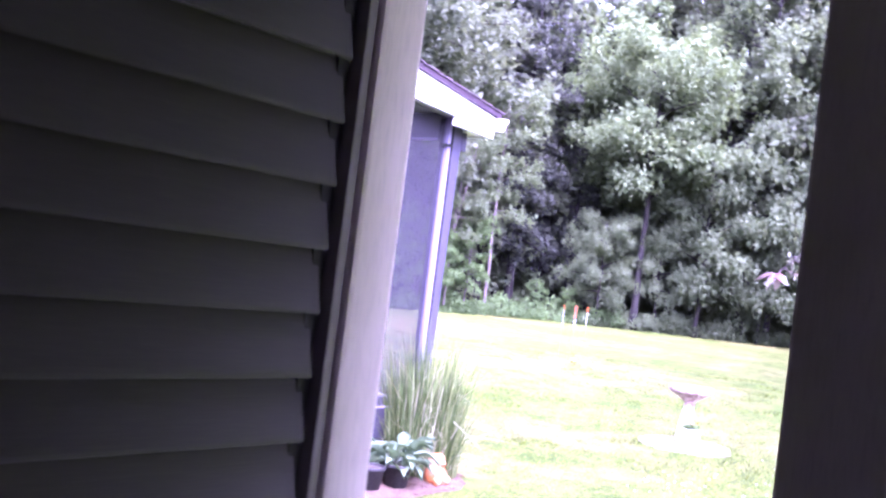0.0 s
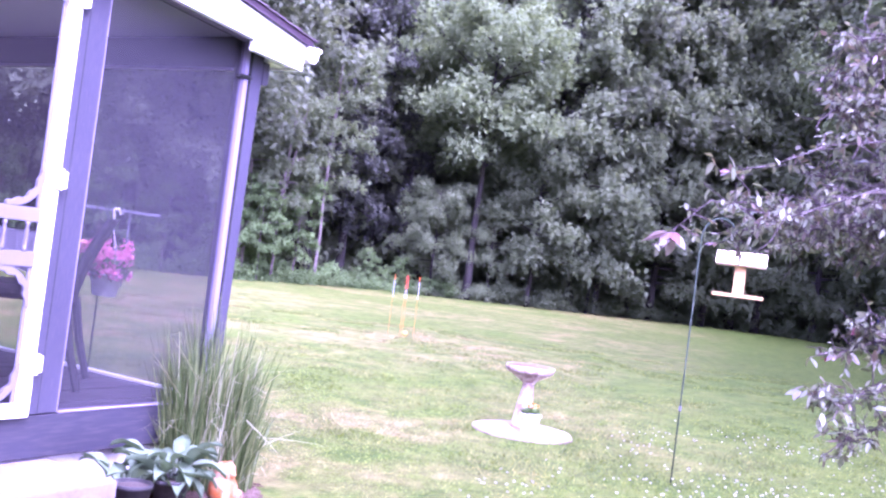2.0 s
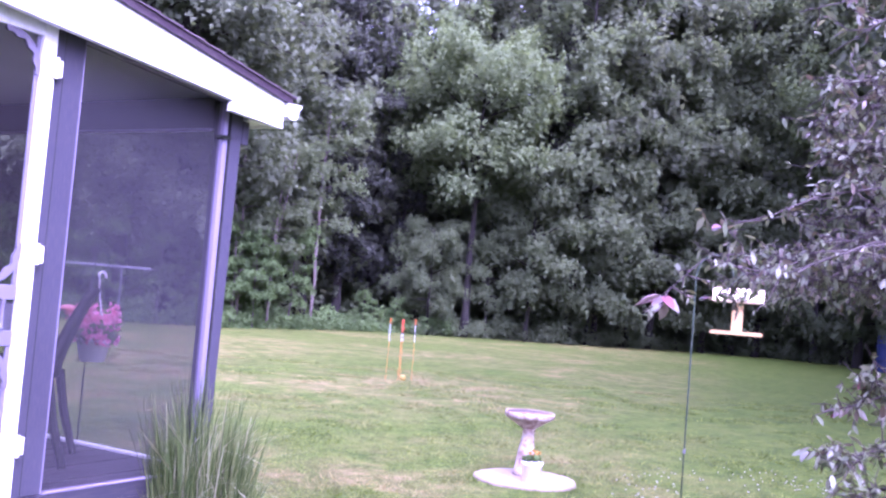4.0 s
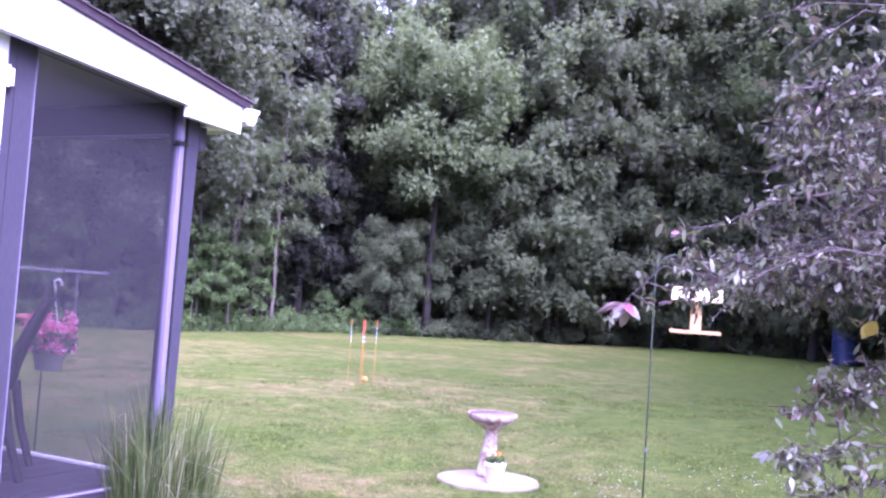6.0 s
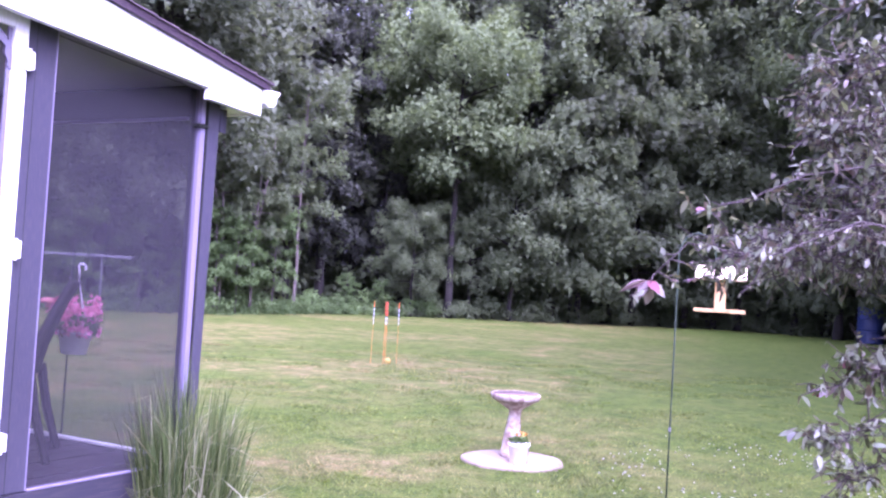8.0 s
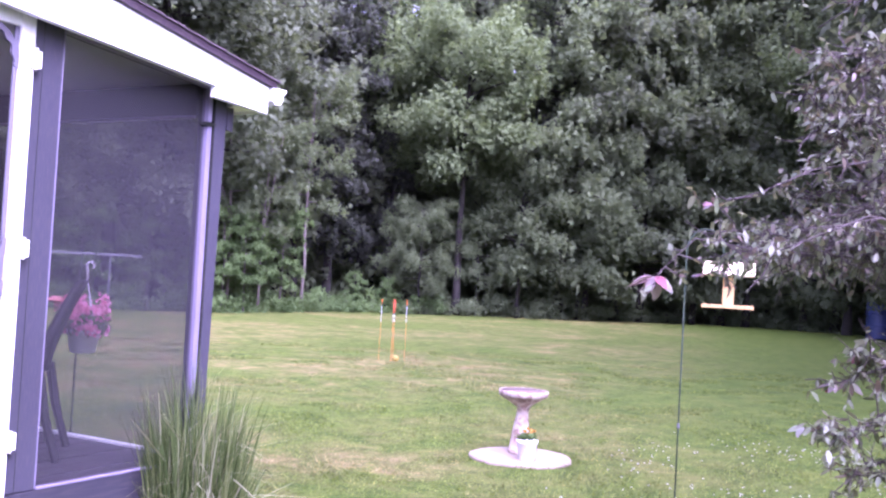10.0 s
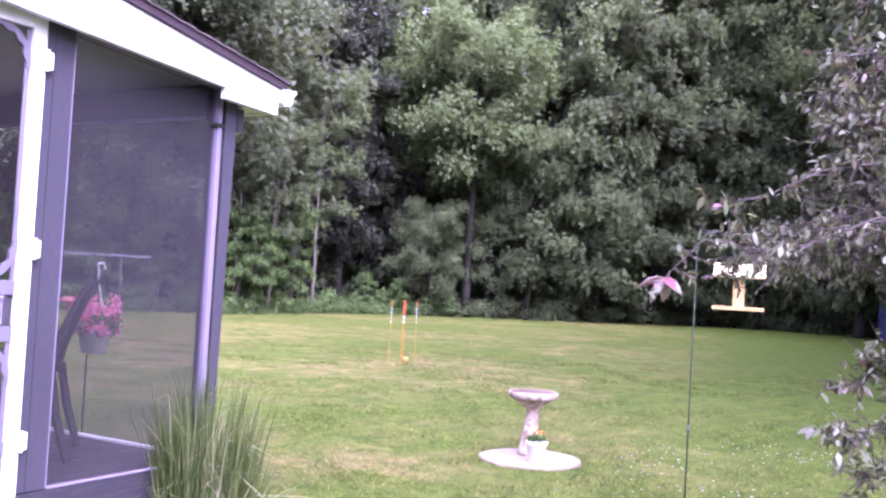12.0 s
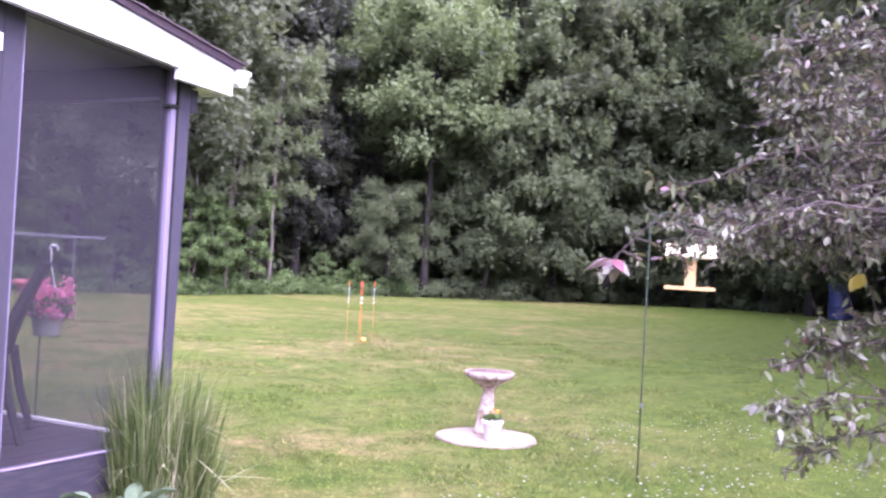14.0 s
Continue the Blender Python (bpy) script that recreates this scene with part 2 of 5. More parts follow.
GRAVEL = stained("pink_crushed_stone", (0.150, 0.122, 0.114), (0.118, 0.095, 0.087), (0.08, 0.062, 0.057), 14.0, 0.95, 0.9)
MULCH = stained("bark_mulch", (0.095, 0.055, 0.036), (0.135, 0.085, 0.058), (0.045, 0.028, 0.020), 18.0, 0.95, 0.9)
BLACK = painted("dark_chair_finish", (0.010, 0.009, 0.011), 0.75, 0.2, (6, 6, 1), 40.0, 0.15)
CLOTH = painted("grey_tablecloth", (0.42, 0.40, 0.50), 0.9, 0.1, (1, 1, 1), 120.0, 0.3)
WOOD = painted("pine_feeder", (0.44, 0.27, 0.105), 0.6, 0.12, (10, 10, 1), 12.0, 0.2)
WOOD_ROOF = painted("pale_feeder_roof", (0.60, 0.49, 0.34), 0.6, 0.1, (2, 14, 14), 9.0, 0.2)
IRON = painted("black_iron", (0.022, 0.026, 0.022), 0.45, 0.2, metal=0.3)
GREEN_STAKE = painted("green_coated_steel", (0.016, 0.034, 0.019), 0.8, 0.2)
ORANGE = painted("orange_plastic", (0.85, 0.20, 0.03), 0.4, 0.08)
PALE_ROD = painted("yellow_orange_rod", (0.66, 0.27, 0.055), 0.5, 0.1)
RED = painted("red_orange_plastic", (0.78, 0.10, 0.05), 0.4, 0.08)
BANDWHITE = painted("reflective_white", (0.72, 0.75, 0.80), 0.3, 0.05)
YELLOW = painted("yellow_plastic", (0.30, 0.22, 0.04), 0.6, 0.1)
POT = painted("white_plastic_pot", (0.80, 0.79, 0.82), 0.4, 0.06)
SOIL = painted("potting_soil", (0.05, 0.035, 0.025), 0.95, 0.3, fine=90.0, bump=0.8)
STEEL = painted("galvanised_steel", (0.13, 0.13, 0.15), 0.55, 0.12, metal=0.2)
BLUE = painted("blue_plastic", (0.014, 0.026, 0.095), 0.5, 0.15)
BARK = stained("bark", (0.026, 0.022, 0.020), (0.036, 0.031, 0.028), (0.018, 0.015, 0.014), 4.0, 0.95, 1.0)
PALE_BARK = stained("pale_bark", (0.17, 0.145, 0.125), (0.12, 0.10, 0.09), (0.07, 0.06, 0.052), 4.0, 0.95, 1.0)
PLUM_BARK = stained("plum_bark", (0.060, 0.045, 0.042), (0.085, 0.066, 0.060), (0.035, 0.026, 0.026), 20.0, 0.85, 0.8)
# woodland greens are greyed and lightened: the haze is put into their colour
LEAF_MID = leafy("leaf_mid", (0.112, 0.148, 0.070), (0.138, 0.178, 0.084), (0.162, 0.204, 0.100), 0.55, 0.85, 0.6)
LEAF_DARK = leafy("leaf_dark", (0.118, 0.142, 0.084), (0.134, 0.160, 0.094), (0.148, 0.176, 0.104), 0.6, 0.85, 0.6)
LEAF_PINE = leafy("pine_needles", (0.052, 0.060, 0.045), (0.064, 0.074, 0.054), (0.078, 0.090, 0.064), 0.5, 0.85, 0.6)
LEAF_OAK = leafy("leaf_oak", (0.108, 0.134, 0.078), (0.130, 0.158, 0.092), (0.154, 0.184, 0.108), 0.5, 0.85, 0.5)
LEAF_PALE = leafy("leaf_pale", (0.118, 0.164, 0.068), (0.146, 0.196, 0.082), (0.176, 0.228, 0.098), 0.5, 0.85, 0.55)
LEAF_LIME = leafy("leaf_lime", (0.085, 0.145, 0.042), (0.115, 0.185, 0.054), (0.145, 0.222, 0.070), 0.45, 0.75, 0.5)
LEAF_PLUM = leafy("plum_leaf", (0.115, 0.078, 0.066), (0.110, 0.142, 0.072), (0.235, 0.245, 0.185), 0.45, 0.34, drift=0.15)
LEAF_PLUM_TIP = leafy("plum_leaf_tip", (0.22, 0.05, 0.08), (0.20, 0.15, 0.17), (0.17, 0.21, 0.13), 0.35, 0.3, drift=0.1)
LEAF_YELLOW = leafy("yellow_leaf", (0.22, 0.18, 0.03), (0.26, 0.21, 0.04), (0.24, 0.2, 0.05), 0.4)
HOSTA = leafy("hosta_leaf", (0.060, 0.112, 0.046), (0.135, 0.195, 0.108), (0.33, 0.38, 0.30), 0.25, 0.65, drift=0.2)
BLADE = leafy("ornamental_grass", (0.036, 0.070, 0.016), (0.095, 0.145, 0.036), (0.24, 0.28, 0.11), 0.45, 0.5, drift=0.2)
BLADE_PALE = leafy("dry_grass_blade", (0.20, 0.23, 0.11), (0.30, 0.31, 0.18), (0.40, 0.38, 0.26), 0.35, 0.5)
# white paint with its lilac shade put into the colour
SHADED_WHITE = painted("shaded_white_paint", (0.165, 0.150, 0.200), 0.45, 0.05, (1, 1, 1), 30.0, 0.08)
FOUNDATION = stained("painted_block", (0.60, 0.58, 0.58), (0.52, 0.50, 0.50), (0.40, 0.38, 0.38), 5.0)
TURF = turf_material()
PETAL_PINK = leafy("pink_petal", (0.66, 0.10, 0.30), (0.80, 0.22, 0.44), (0.88, 0.42, 0.60), 0.3, 0.6)
CORAL = painted("coral_plastic", (0.80, 0.30, 0.29), 0.35, 0.08)
PETAL_ORANGE = leafy("orange_petal", (0.60, 0.28, 0.04), (0.40, 0.05, 0.03), (0.62, 0.42, 0.06), 0.3, 0.6)
PETAL_WHITE = leafy("clover_head", (0.32, 0.33, 0.27), (0.40, 0.40, 0.34), (0.48, 0.48, 0.42), 0.2, 0.7)
FIGURE = stained("glazed_figurine", (0.36, 0.105, 0.022), (0.44, 0.27, 0.17), (0.26, 0.085, 0.02), 14.0, 0.45, 0.1)


# ---- building helpers ----
def mesh_of(name, bm, material, smooth=False):
    me = bpy.data.meshes.new(name)
    bm.normal_update()
    bm.to_mesh(me)
    bm.free()
    for m in (material if isinstance(material, (list, tuple)) else [material]):
        me.materials.append(m)
    if smooth:
        me.polygons.foreach_set("use_smooth", [True] * len(me.polygons))
    return me


def part(name, bm, material, parent, label="", smooth=False):
    ob = new(name, mesh_of(name, bm, material, smooth))
    ob.parent = parent
    return tagged(ob, label)


def thing(name, label, category, at=(0, 0, 0), turn=0.0, group="", kind=""):
    ob = new(name)
    ob.matrix_basis = pose(*at, 0, 0, turn)
    return tagged(ob, label, category, group, kind)


def solid(name, bm, material, label="", category="", kind="", group="", smooth=False, at=None):
    ob = new(name, mesh_of(name, bm, material, smooth))
    if at:
        ob.location = at
    return tagged(ob, label, category, group, kind)


def box(bm, lo, hi, bevel=0.0, m=None):
    """A box from corner to corner, its edges rounded by bevel."""
    lo, hi = Vector(lo), Vector(hi)
    made = bmesh.ops.create_cube(bm, size=1.0, matrix=Matrix.Translation((lo + hi) / 2) @ Matrix.Diagonal((*(hi - lo), 1)))
    vs = made["verts"]
    if bevel:
        es = list({e for v in vs for e in v.link_edges})
        made = bmesh.ops.bevel(bm, geom=es, offset=bevel, segments=2, affect="EDGES", profile=0.6)
        vs = list({v for f in made["faces"] for v in f.verts} | {v for v in vs if v.is_valid})
    if m is not None:
        bmesh.ops.transform(bm, matrix=m, verts=vs)
    return bm


def boxed(lo, hi, bevel=0.004, m=None):
    return box(bmesh.new(), lo, hi, bevel, m)


def lathe(bm, profile, sides=32, centre=(0, 0), squash=1.0):
    """A body of revolution about z through centre, from (radius, height) pairs, bottom to top."""
    rings = []
    for r, z in profile:
        rings.append([bm.verts.new((centre[0] + r * math.cos(2 * math.pi * k / sides), centre[1] + squash * r * math.sin(2 * math.pi * k / sides), z))
                      for k in range(sides)])
    for a, b in zip(rings, rings[1:]):
        for k in range(sides):
            bm.faces.new((a[k], a[(k + 1) % sides], b[(k + 1) % sides], b[k]))
    bm.faces.new(list(reversed(rings[0])))
    bm.faces.new(rings[-1])
    return bm


def tube(bm, points, radii, sides=8):
    """A tapered round limb along points."""
    pts = [Vector(p) for p in points]
    rings, up = [], Vector((0.3, 0.2, 0.9)).normalized()
    for i, p in enumerate(pts):
        d = (pts[min(i + 1, len(pts) - 1)] - pts[max(i - 1, 0)]).normalized()
        u = d.cross(up)
        u = u.normalized() if u.length > 0.05 else d.orthogonal().normalized()
        v = d.cross(u)
        rings.append([bm.verts.new(p + radii[i] * (math.cos(2 * math.pi * k / sides) * u + math.sin(2 * math.pi * k / sides) * v)) for k in range(sides)])
    for a, b in zip(rings, rings[1:]):
        for k in range(sides):
            bm.faces.new((a[k], a[(k + 1) % sides], b[(k + 1) % sides], b[k]))
    bm.faces.new(list(reversed(rings[0])))
    bm.faces.new(rings[-1])
    return bm


def extruded(outline, thickness, plane):
    """A flat outline of (a, b) pairs given depth; plane(a, b, c) lays it into the world."""
    bm = bmesh.new()
    front = [bm.verts.new(plane(a, b, 0.0)) for a, b in outline]
    back = [bm.verts.new(plane(a, b, thickness)) for a, b in outline]
    n = len(outline)
    bm.faces.new(front)
    bm.faces.new(list(reversed(back)))
    for k in range(n):
        bm.faces.new((front[k], back[k], back[(k + 1) % n], front[(k + 1) % n]))
    bmesh.ops.recalc_face_normals(bm, faces=bm.faces)
    return bm


def leaves_mesh(name, centres, axes, normals, lengths, widths, material, fold=0.16, droop=0.22):
    """Many ovate leaves with a midrib: ten corners and twelve triangles each, folded and drooping towards the tip."""
    n = len(centres)
    axes = axes / np.linalg.norm(axes, axis=1, keepdims=True)
    side = np.cross(normals, axes)
    side /= np.linalg.norm(side, axis=1, keepdims=True) + 1e-9
    up = np.cross(axes, side)
    L, W = lengths[:, None], widths[:, None]
    stations = [(0.0, 0.0), (0.22, 0.40), (0.48, 0.5), (0.76, 0.33), (1.0, 0.0)]
    v = np.empty((n, 11, 3))
    k = 0
    for u, w in stations:
        mid = centres + (u - 0.5) * L * axes - droop * u * u * L * up
        v[:, k] = mid
        if w:
            v[:, k + 1] = mid + w * W * side + fold * w * W * up
            v[:, k + 2] = mid - w * W * side + fold * w * W * up
        k += 3 if w else 1
    tris = [[0, 1, 2], [0, 3, 1], [1, 4, 5], [1, 5, 2], [1, 3, 6], [1, 6, 4], [4, 7, 8], [4, 8, 5], [4, 6, 9], [4, 9, 7], [7, 10, 8], [7, 9, 10]]
    faces = (np.arange(n)[:, None, None] * 11 + np.array(tris)[None]).reshape(-1, 3)
    me = bpy.data.meshes.new(name)
    me.vertices.add(n * 11)
    me.vertices.foreach_set("co", v.reshape(-1).astype(np.float32))
    me.loops.add(faces.size)
    me.loops.foreach_set("vertex_index", faces.reshape(-1).astype(np.int32))
    me.polygons.add(len(faces))
    me.polygons.foreach_set("loop_start", np.arange(0, faces.size, 3, dtype=np.int32))
    me.polygons.foreach_set("use_smooth", np.ones(len(faces), dtype=bool))
    me.materials.append(material)
    me.update(calc_edges=True)
    return me


def cards_mesh(name, centres, axes, normals, lengths, widths, material):
    """Many simple leaves for far foliage: four corners, two triangles, bent along the middle."""
    n = len(centres)
    axes = axes / (np.linalg.norm(axes, axis=1, keepdims=True) + 1e-9)
    side = np.cross(normals, axes)
    side /= np.linalg.norm(side, axis=1, keepdims=True) + 1e-9
    up = np.cross(axes, side)
    L, W = lengths[:, None], widths[:, None]
    v = np.empty((n, 4, 3))
    v[:, 0] = centres - 0.5 * L * axes
    v[:, 1] = centres + 0.5 * W * side + 0.15 * W * up
    v[:, 2] = centres + 0.5 * L * axes
    v[:, 3] = centres - 0.5 * W * side + 0.15 * W * up
    faces = (np.arange(n)[:, None, None] * 4 + np.array([[0, 2, 1], [0, 3, 2]])[None]).reshape(-1, 3)
    me = bpy.data.meshes.new(name)
    me.vertices.add(n * 4)
    me.vertices.foreach_set("co", v.reshape(-1).astype(np.float32))
    me.loops.add(faces.size)
    me.loops.foreach_set("vertex_index", faces.reshape(-1).astype(np.int32))
    me.polygons.add(len(faces))
    me.polygons.foreach_set("loop_start", np.arange(0, faces.size, 3, dtype=np.int32))
    me.materials.append(material)
    me.update(calc_edges=True)
    return me


def flecks_mesh(name, centres, axes, normals, lengths, widths, material):
    """Very many small far leaves: one three-cornered blade each."""
    n = len(centres)
    axes = axes / (np.linalg.norm(axes, axis=1, keepdims=True) + 1e-9)
    side = np.cross(normals, axes)
    side /= np.linalg.norm(side, axis=1, keepdims=True) + 1e-9
    L, W = lengths[:, None], widths[:, None]
    v = np.empty((n, 3, 3))
    v[:, 0] = centres + 0.55 * L * axes
    v[:, 1] = centres - 0.3 * L * axes + 0.55 * W * side
    v[:, 2] = centres - 0.45 * L * axes - 0.45 * W * side
    me = bpy.data.meshes.new(name)
    me.vertices.add(n * 3)
    me.vertices.foreach_set("co", v.reshape(-1).astype(np.float32))
    me.loops.add(n * 3)
    me.loops.foreach_set("vertex_index", np.arange(n * 3, dtype=np.int32))
    me.polygons.add(n)
    me.polygons.foreach_set("loop_start", np.arange(0, n * 3, 3, dtype=np.int32))
    me.materials.append(material)
    me.update(calc_edges=True)
    return me


def unit(rng, n):
    v = rng.normal(size=(n, 3))
    return v / np.linalg.norm(v, axis=1, keepdims=True)


# ---- the ground ----
def ground():
    bm = bmesh.new()
    bmesh.ops.create_grid(bm, x_segments=80, y_segments=80, size=400)
    return solid("ground", bm, LAWN, "patchy green and straw-coloured mown lawn", "lawn", "structure")


ground()

# ---- the covered entry beside the house ----
WALL_Y, CORNER_X = 0.775, 1.324        # face of the house wall, and where its siding ends
COURSE = 0.1


def siding_board(length):
    """One clapboard course: leaning face, rounded lower lip, length along x, foot at z 0."""
    prof = [(0.0, 0.026), (-0.010, 0.024), (-0.0265, 0.003), (-0.0285, 0.004), (-0.029, 0.010), (-0.0275, 0.018), (-0.003, COURSE + 0.008), (0.0, COURSE + 0.008)]
    bm = bmesh.new()
    a = [bm.verts.new((0, y, z)) for y, z in prof]
    b = [bm.verts.new((length, y, z)) for y, z in prof]
    n = len(prof)
    for k in range(n):
        bm.faces.new((a[k], a[(k + 1) % n], b[(k + 1) % n], b[k]))
    bm.faces.new(list(reversed(a)))
    bm.faces.new(b)
    bmesh.ops.recalc_face_normals(bm, faces=bm.faces)
    return mesh_of("siding_board", bm, SIDING)


def entry():
    wall = solid("wall_north", boxed((-2.6, WALL_Y, -0.1), (1.455, WALL_Y + 0.14, 2.62), 0), WALL_IN,
                 "house wall clad in dark grey-brown vinyl siding", "wall", "structure")
    me = siding_board(CORNER_X + 2.5)
    for k in range(26):
        b = new("siding_board", me)
        b.parent = wall
        b.location = (-2.5, WALL_Y - 0.001, 0.0 + k * COURSE - 0.013)
    # corner board with the dark channel that receives the siding
    ch = bmesh.new()
    box(ch, (CORNER_X - 0.012, WALL_Y - 0.012, -0.1), (CORNER_X + 0.013, WALL_Y - 0.001, 2.6), 0.002)
    part("channel", ch, CHANNEL, wall, "dark channel at the end of the siding")
    part("corner_bead", boxed((CORNER_X + 0.014, WALL_Y - 0.040, -0.1), (CORNER_X + 0.033, WALL_Y - 0.001, 2.6), 0.003), BEAD, wall, "grey-tan bead beside the corner board")
    cb = bmesh.new()
    box(cb, (CORNER_X + 0.036, WALL_Y - 0.052, -0.1), (1.461, WALL_Y + 0.002, 2.6), 0.010)
    part("corner_board", cb, TRIM, wall, "tan corner board")
    side = bmesh.new()
    box(side, (1.36, WALL_Y + 0.142, -0.1), (1.45, 3.70, 2.62))
    solid("wall_side", side, SIDING, "side wall of the house in grey siding", "wall", "structure")
    # only its near edge shows; the rest is added to keep light out
    jamb = solid("wall_return", boxed((1.372, -0.95, -0.1), (1.49, 0.026, 2.62), 0.004), DARK_TRIM,
                 "dark brown painted end of the entry wall", "wall", "structure")
    part("corner_board", boxed((1.368, -0.09, -0.1), (1.494, 0.030, 2.6), 0.005), DARK_TRIM, jamb, "dark painted corner board")
    # unseen walls, ceiling and floor, added pale to enclose the entry and bounce light
    solid("wall_south", boxed((-2.6, -1.10, -0.1), (1.49, -0.955, 2.62)), WALL_IN, "unseen pale wall added to close the entry and bounce light", "wall", "structure")
    solid("wall_west", boxed((-2.74, -1.10, -0.1), (-2.605, WALL_Y + 0.14, 2.62)), WALL_IN, "unseen pale wall added to close the entry and bounce light", "wall", "structure")
    solid("ceiling", boxed((-2.8, -1.3, 2.625), (1.62, WALL_Y + 0.14, 2.78)), WALL_IN, "unseen plain pale ceiling added over the covered entry", "ceiling", "structure")
    solid("floor", boxed((-2.6, -0.95, -0.08), (1.49, WALL_Y - 0.06, 0.004)), ENTRY_FLOOR, "unseen grey concrete floor added in the covered entry", "floor", "structure")
    # body of the house behind the siding, with its roof
    solid("house_body", boxed((-7.5, WALL_Y + 0.145, -0.1), (1.355, 8.5, 2.62)), SIDING, "main body of the grey-sided house", "house", "structure")
    roof = bmesh.new()
    vs = [roof.verts.new(p) for p in ((-8, 0.3, 2.79), (1.9, 0.3, 2.79), (1.9, 4.6, 4.3), (-8, 4.6, 4.3), (1.9, 8.9, 2.79), (-8, 8.9, 2.79))]
    roof.faces.new((vs[0], vs[1], vs[2], vs[3]))
    roof.faces.new((vs[3], vs[2], vs[4], vs[5]))
    roof.faces.new((vs[0], vs[5], vs[4], vs[1]))
    roof.faces.new((vs[1], vs[4], vs[2]))
    roof.faces.new((vs[0], vs[3], vs[5]))
    solid("roof", roof, SHINGLE, "dark shingled roof of the house", "roof", "structure")


entry()

# ---- the screened porch ----
PY, PX = 3.775, 5.24                   # outer plane of the gable wall; inner side of the eave wall
FLOOR_Z, P_LEFT, P_BACK = 0.40, 1.50, 7.55
DOOR_L, DOOR_R, DOOR_LO, DOOR_HI = 3.238, 4.134, 0.395, 2.40


def rake_low(x):
    return 2.255 + 0.071 * (5.55 - x)


def rake_high(x):
    return 2.356 + 0.161 * (5.55 - x)


def porch():
    p = thing("screened_porch", "slate-blue screened porch with white rake board", "porch")

    def add(name, lo, hi, mat=SLATE, label="", bevel=0.005):
        return part(name, boxed(lo, hi, bevel), mat, p, label)

    # skirt, posts and beams of the gable wall
    add("skirt_board", (P_LEFT, PY, 0.205), (5.385, PY + 0.04, FLOOR_Z - 0.004), SKIRT, "slate-blue skirt board")
    add("skirt_board", (5.345, PY + 0.045, 0.205), (5.385, P_BACK, FLOOR_Z - 0.004), SKIRT)
    add("foundation", (P_LEFT, PY + 0.05, -0.05), (5.33, PY + 0.16, 0.20), FOUNDATION, "pale concrete foundation")
    add("foundation", (5.22, PY + 0.165, -0.05), (5.33, P_BACK, 0.20), FOUNDATION)
    add("post", (DOOR_R + 0.003, PY - 0.002, FLOOR_Z), (4.297, PY + 0.09, 2.52), SLATE, "slate-blue door post")
    add("post_edge", (DOOR_R + 0.058, PY - 0.004, FLOOR_Z), (DOOR_R + 0.061, PY - 0.0025, 2.42), IRON, "dark joint line", 0.001)
    add("post", (DOOR_L - 0.14, PY - 0.002, FLOOR_Z), (DOOR_L - 0.006, PY + 0.09, 2.60))
    bm = bmesh.new()
    vs = [bm.verts.new(q) for z, x1 in ((FLOOR_Z - 0.02, 5.318), (2.30, 5.352)) for q in ((5.262, PY - 0.002, z), (x1, PY - 0.002, z), (x1, PY + 0.115, z), (5.262, PY + 0.115, z))]
    bmesh.ops.convex_hull(bm, input=vs)
    bmesh.ops.bevel(bm, geom=bm.edges[:], offset=0.005, segments=1, affect="EDGES")
    part("corner_post", bm, SLATE, p, "slate-blue corner post")
    add("post_joint", (5.2572, PY - 0.001, FLOOR_Z), (5.2608, PY + 0.04, 2.28), IRON, "dark joint line", 0.001)
    add("bracket", (5.356, PY + 0.002, 2.10), (5.405, PY + 0.10, 2.225), SLATE)
    add("wall_board", (P_LEFT, PY, FLOOR_Z), (DOOR_L - 0.145, PY + 0.07, 2.62), SLATE, "slate-blue boarded wall")
    # pale strips that hold the screen of the gable panel
    add("screen_strip", (4.299, PY + 0.004, FLOOR_Z + 0.0), (4.309, PY + 0.05, 2.47), PALE, "pale screen strip")
    add("screen_strip", (5.222, PY + 0.01, FLOOR_Z + 0.012), (5.256, PY + 0.05, 2.11), PALE)
    add("screen_strip", (5.216, PY + 0.004, 2.125), (5.246, PY + 0.05, 2.34), PALE)
    add("screen_clip", (5.195, PY - 0.004, 2.105), (5.268, PY + 0.05, 2.122), IRON, "dark clip", 0.002)
    add("screen_sill", (4.311, PY - 0.003, FLOOR_Z - 0.003), (5.213, PY + 0.03, FLOOR_Z + 0.005), PALE, "pale sill strip")
    # rake trim inside the opening
    bm = bmesh.new()
    x0, x1 = 4.30, 5.215
    vs = [bm.verts.new((x, y, rake_low(x) + z)) for x in (x0, x1) for y in (PY - 0.002, PY + 0.05) for z in (0.019, 0.050)]
    bmesh.ops.convex_hull(bm, input=vs)
    part("screen_strip", bm, PALE, p)
    # eave wall: sill, header, far posts
    add("eave_header", (PX + 0.01, PY + 0.12, 2.165), (PX + 0.11, P_BACK, 2.335), SLATE, "slate-blue header beam")
    add("eave_header_strip", (PX - 0.004, PY + 0.12, 2.150), (PX + 0.012, P_BACK, 2.166), PALE, "pale strip under the beam", 0.002)
    add("eave_sill", (PX + 0.02, PY + 0.12, FLOOR_Z + 0.001), (PX + 0.06, P_BACK, FLOOR_Z + 0.018), WHITE, "white sill strip")
    for y in (6.21, P_BACK - 0.12):
        add("eave_post", (PX + 0.01, y, FLOOR_Z + 0.03), (PX + 0.11, y + 0.13, 2.164), SLATE, "slate-blue post")
        add("screen_strip", (PX - 0.012, y - 0.022, FLOOR_Z + 0.03), (PX + 0.02, y - 0.002, 2.149), SHADED_WHITE)
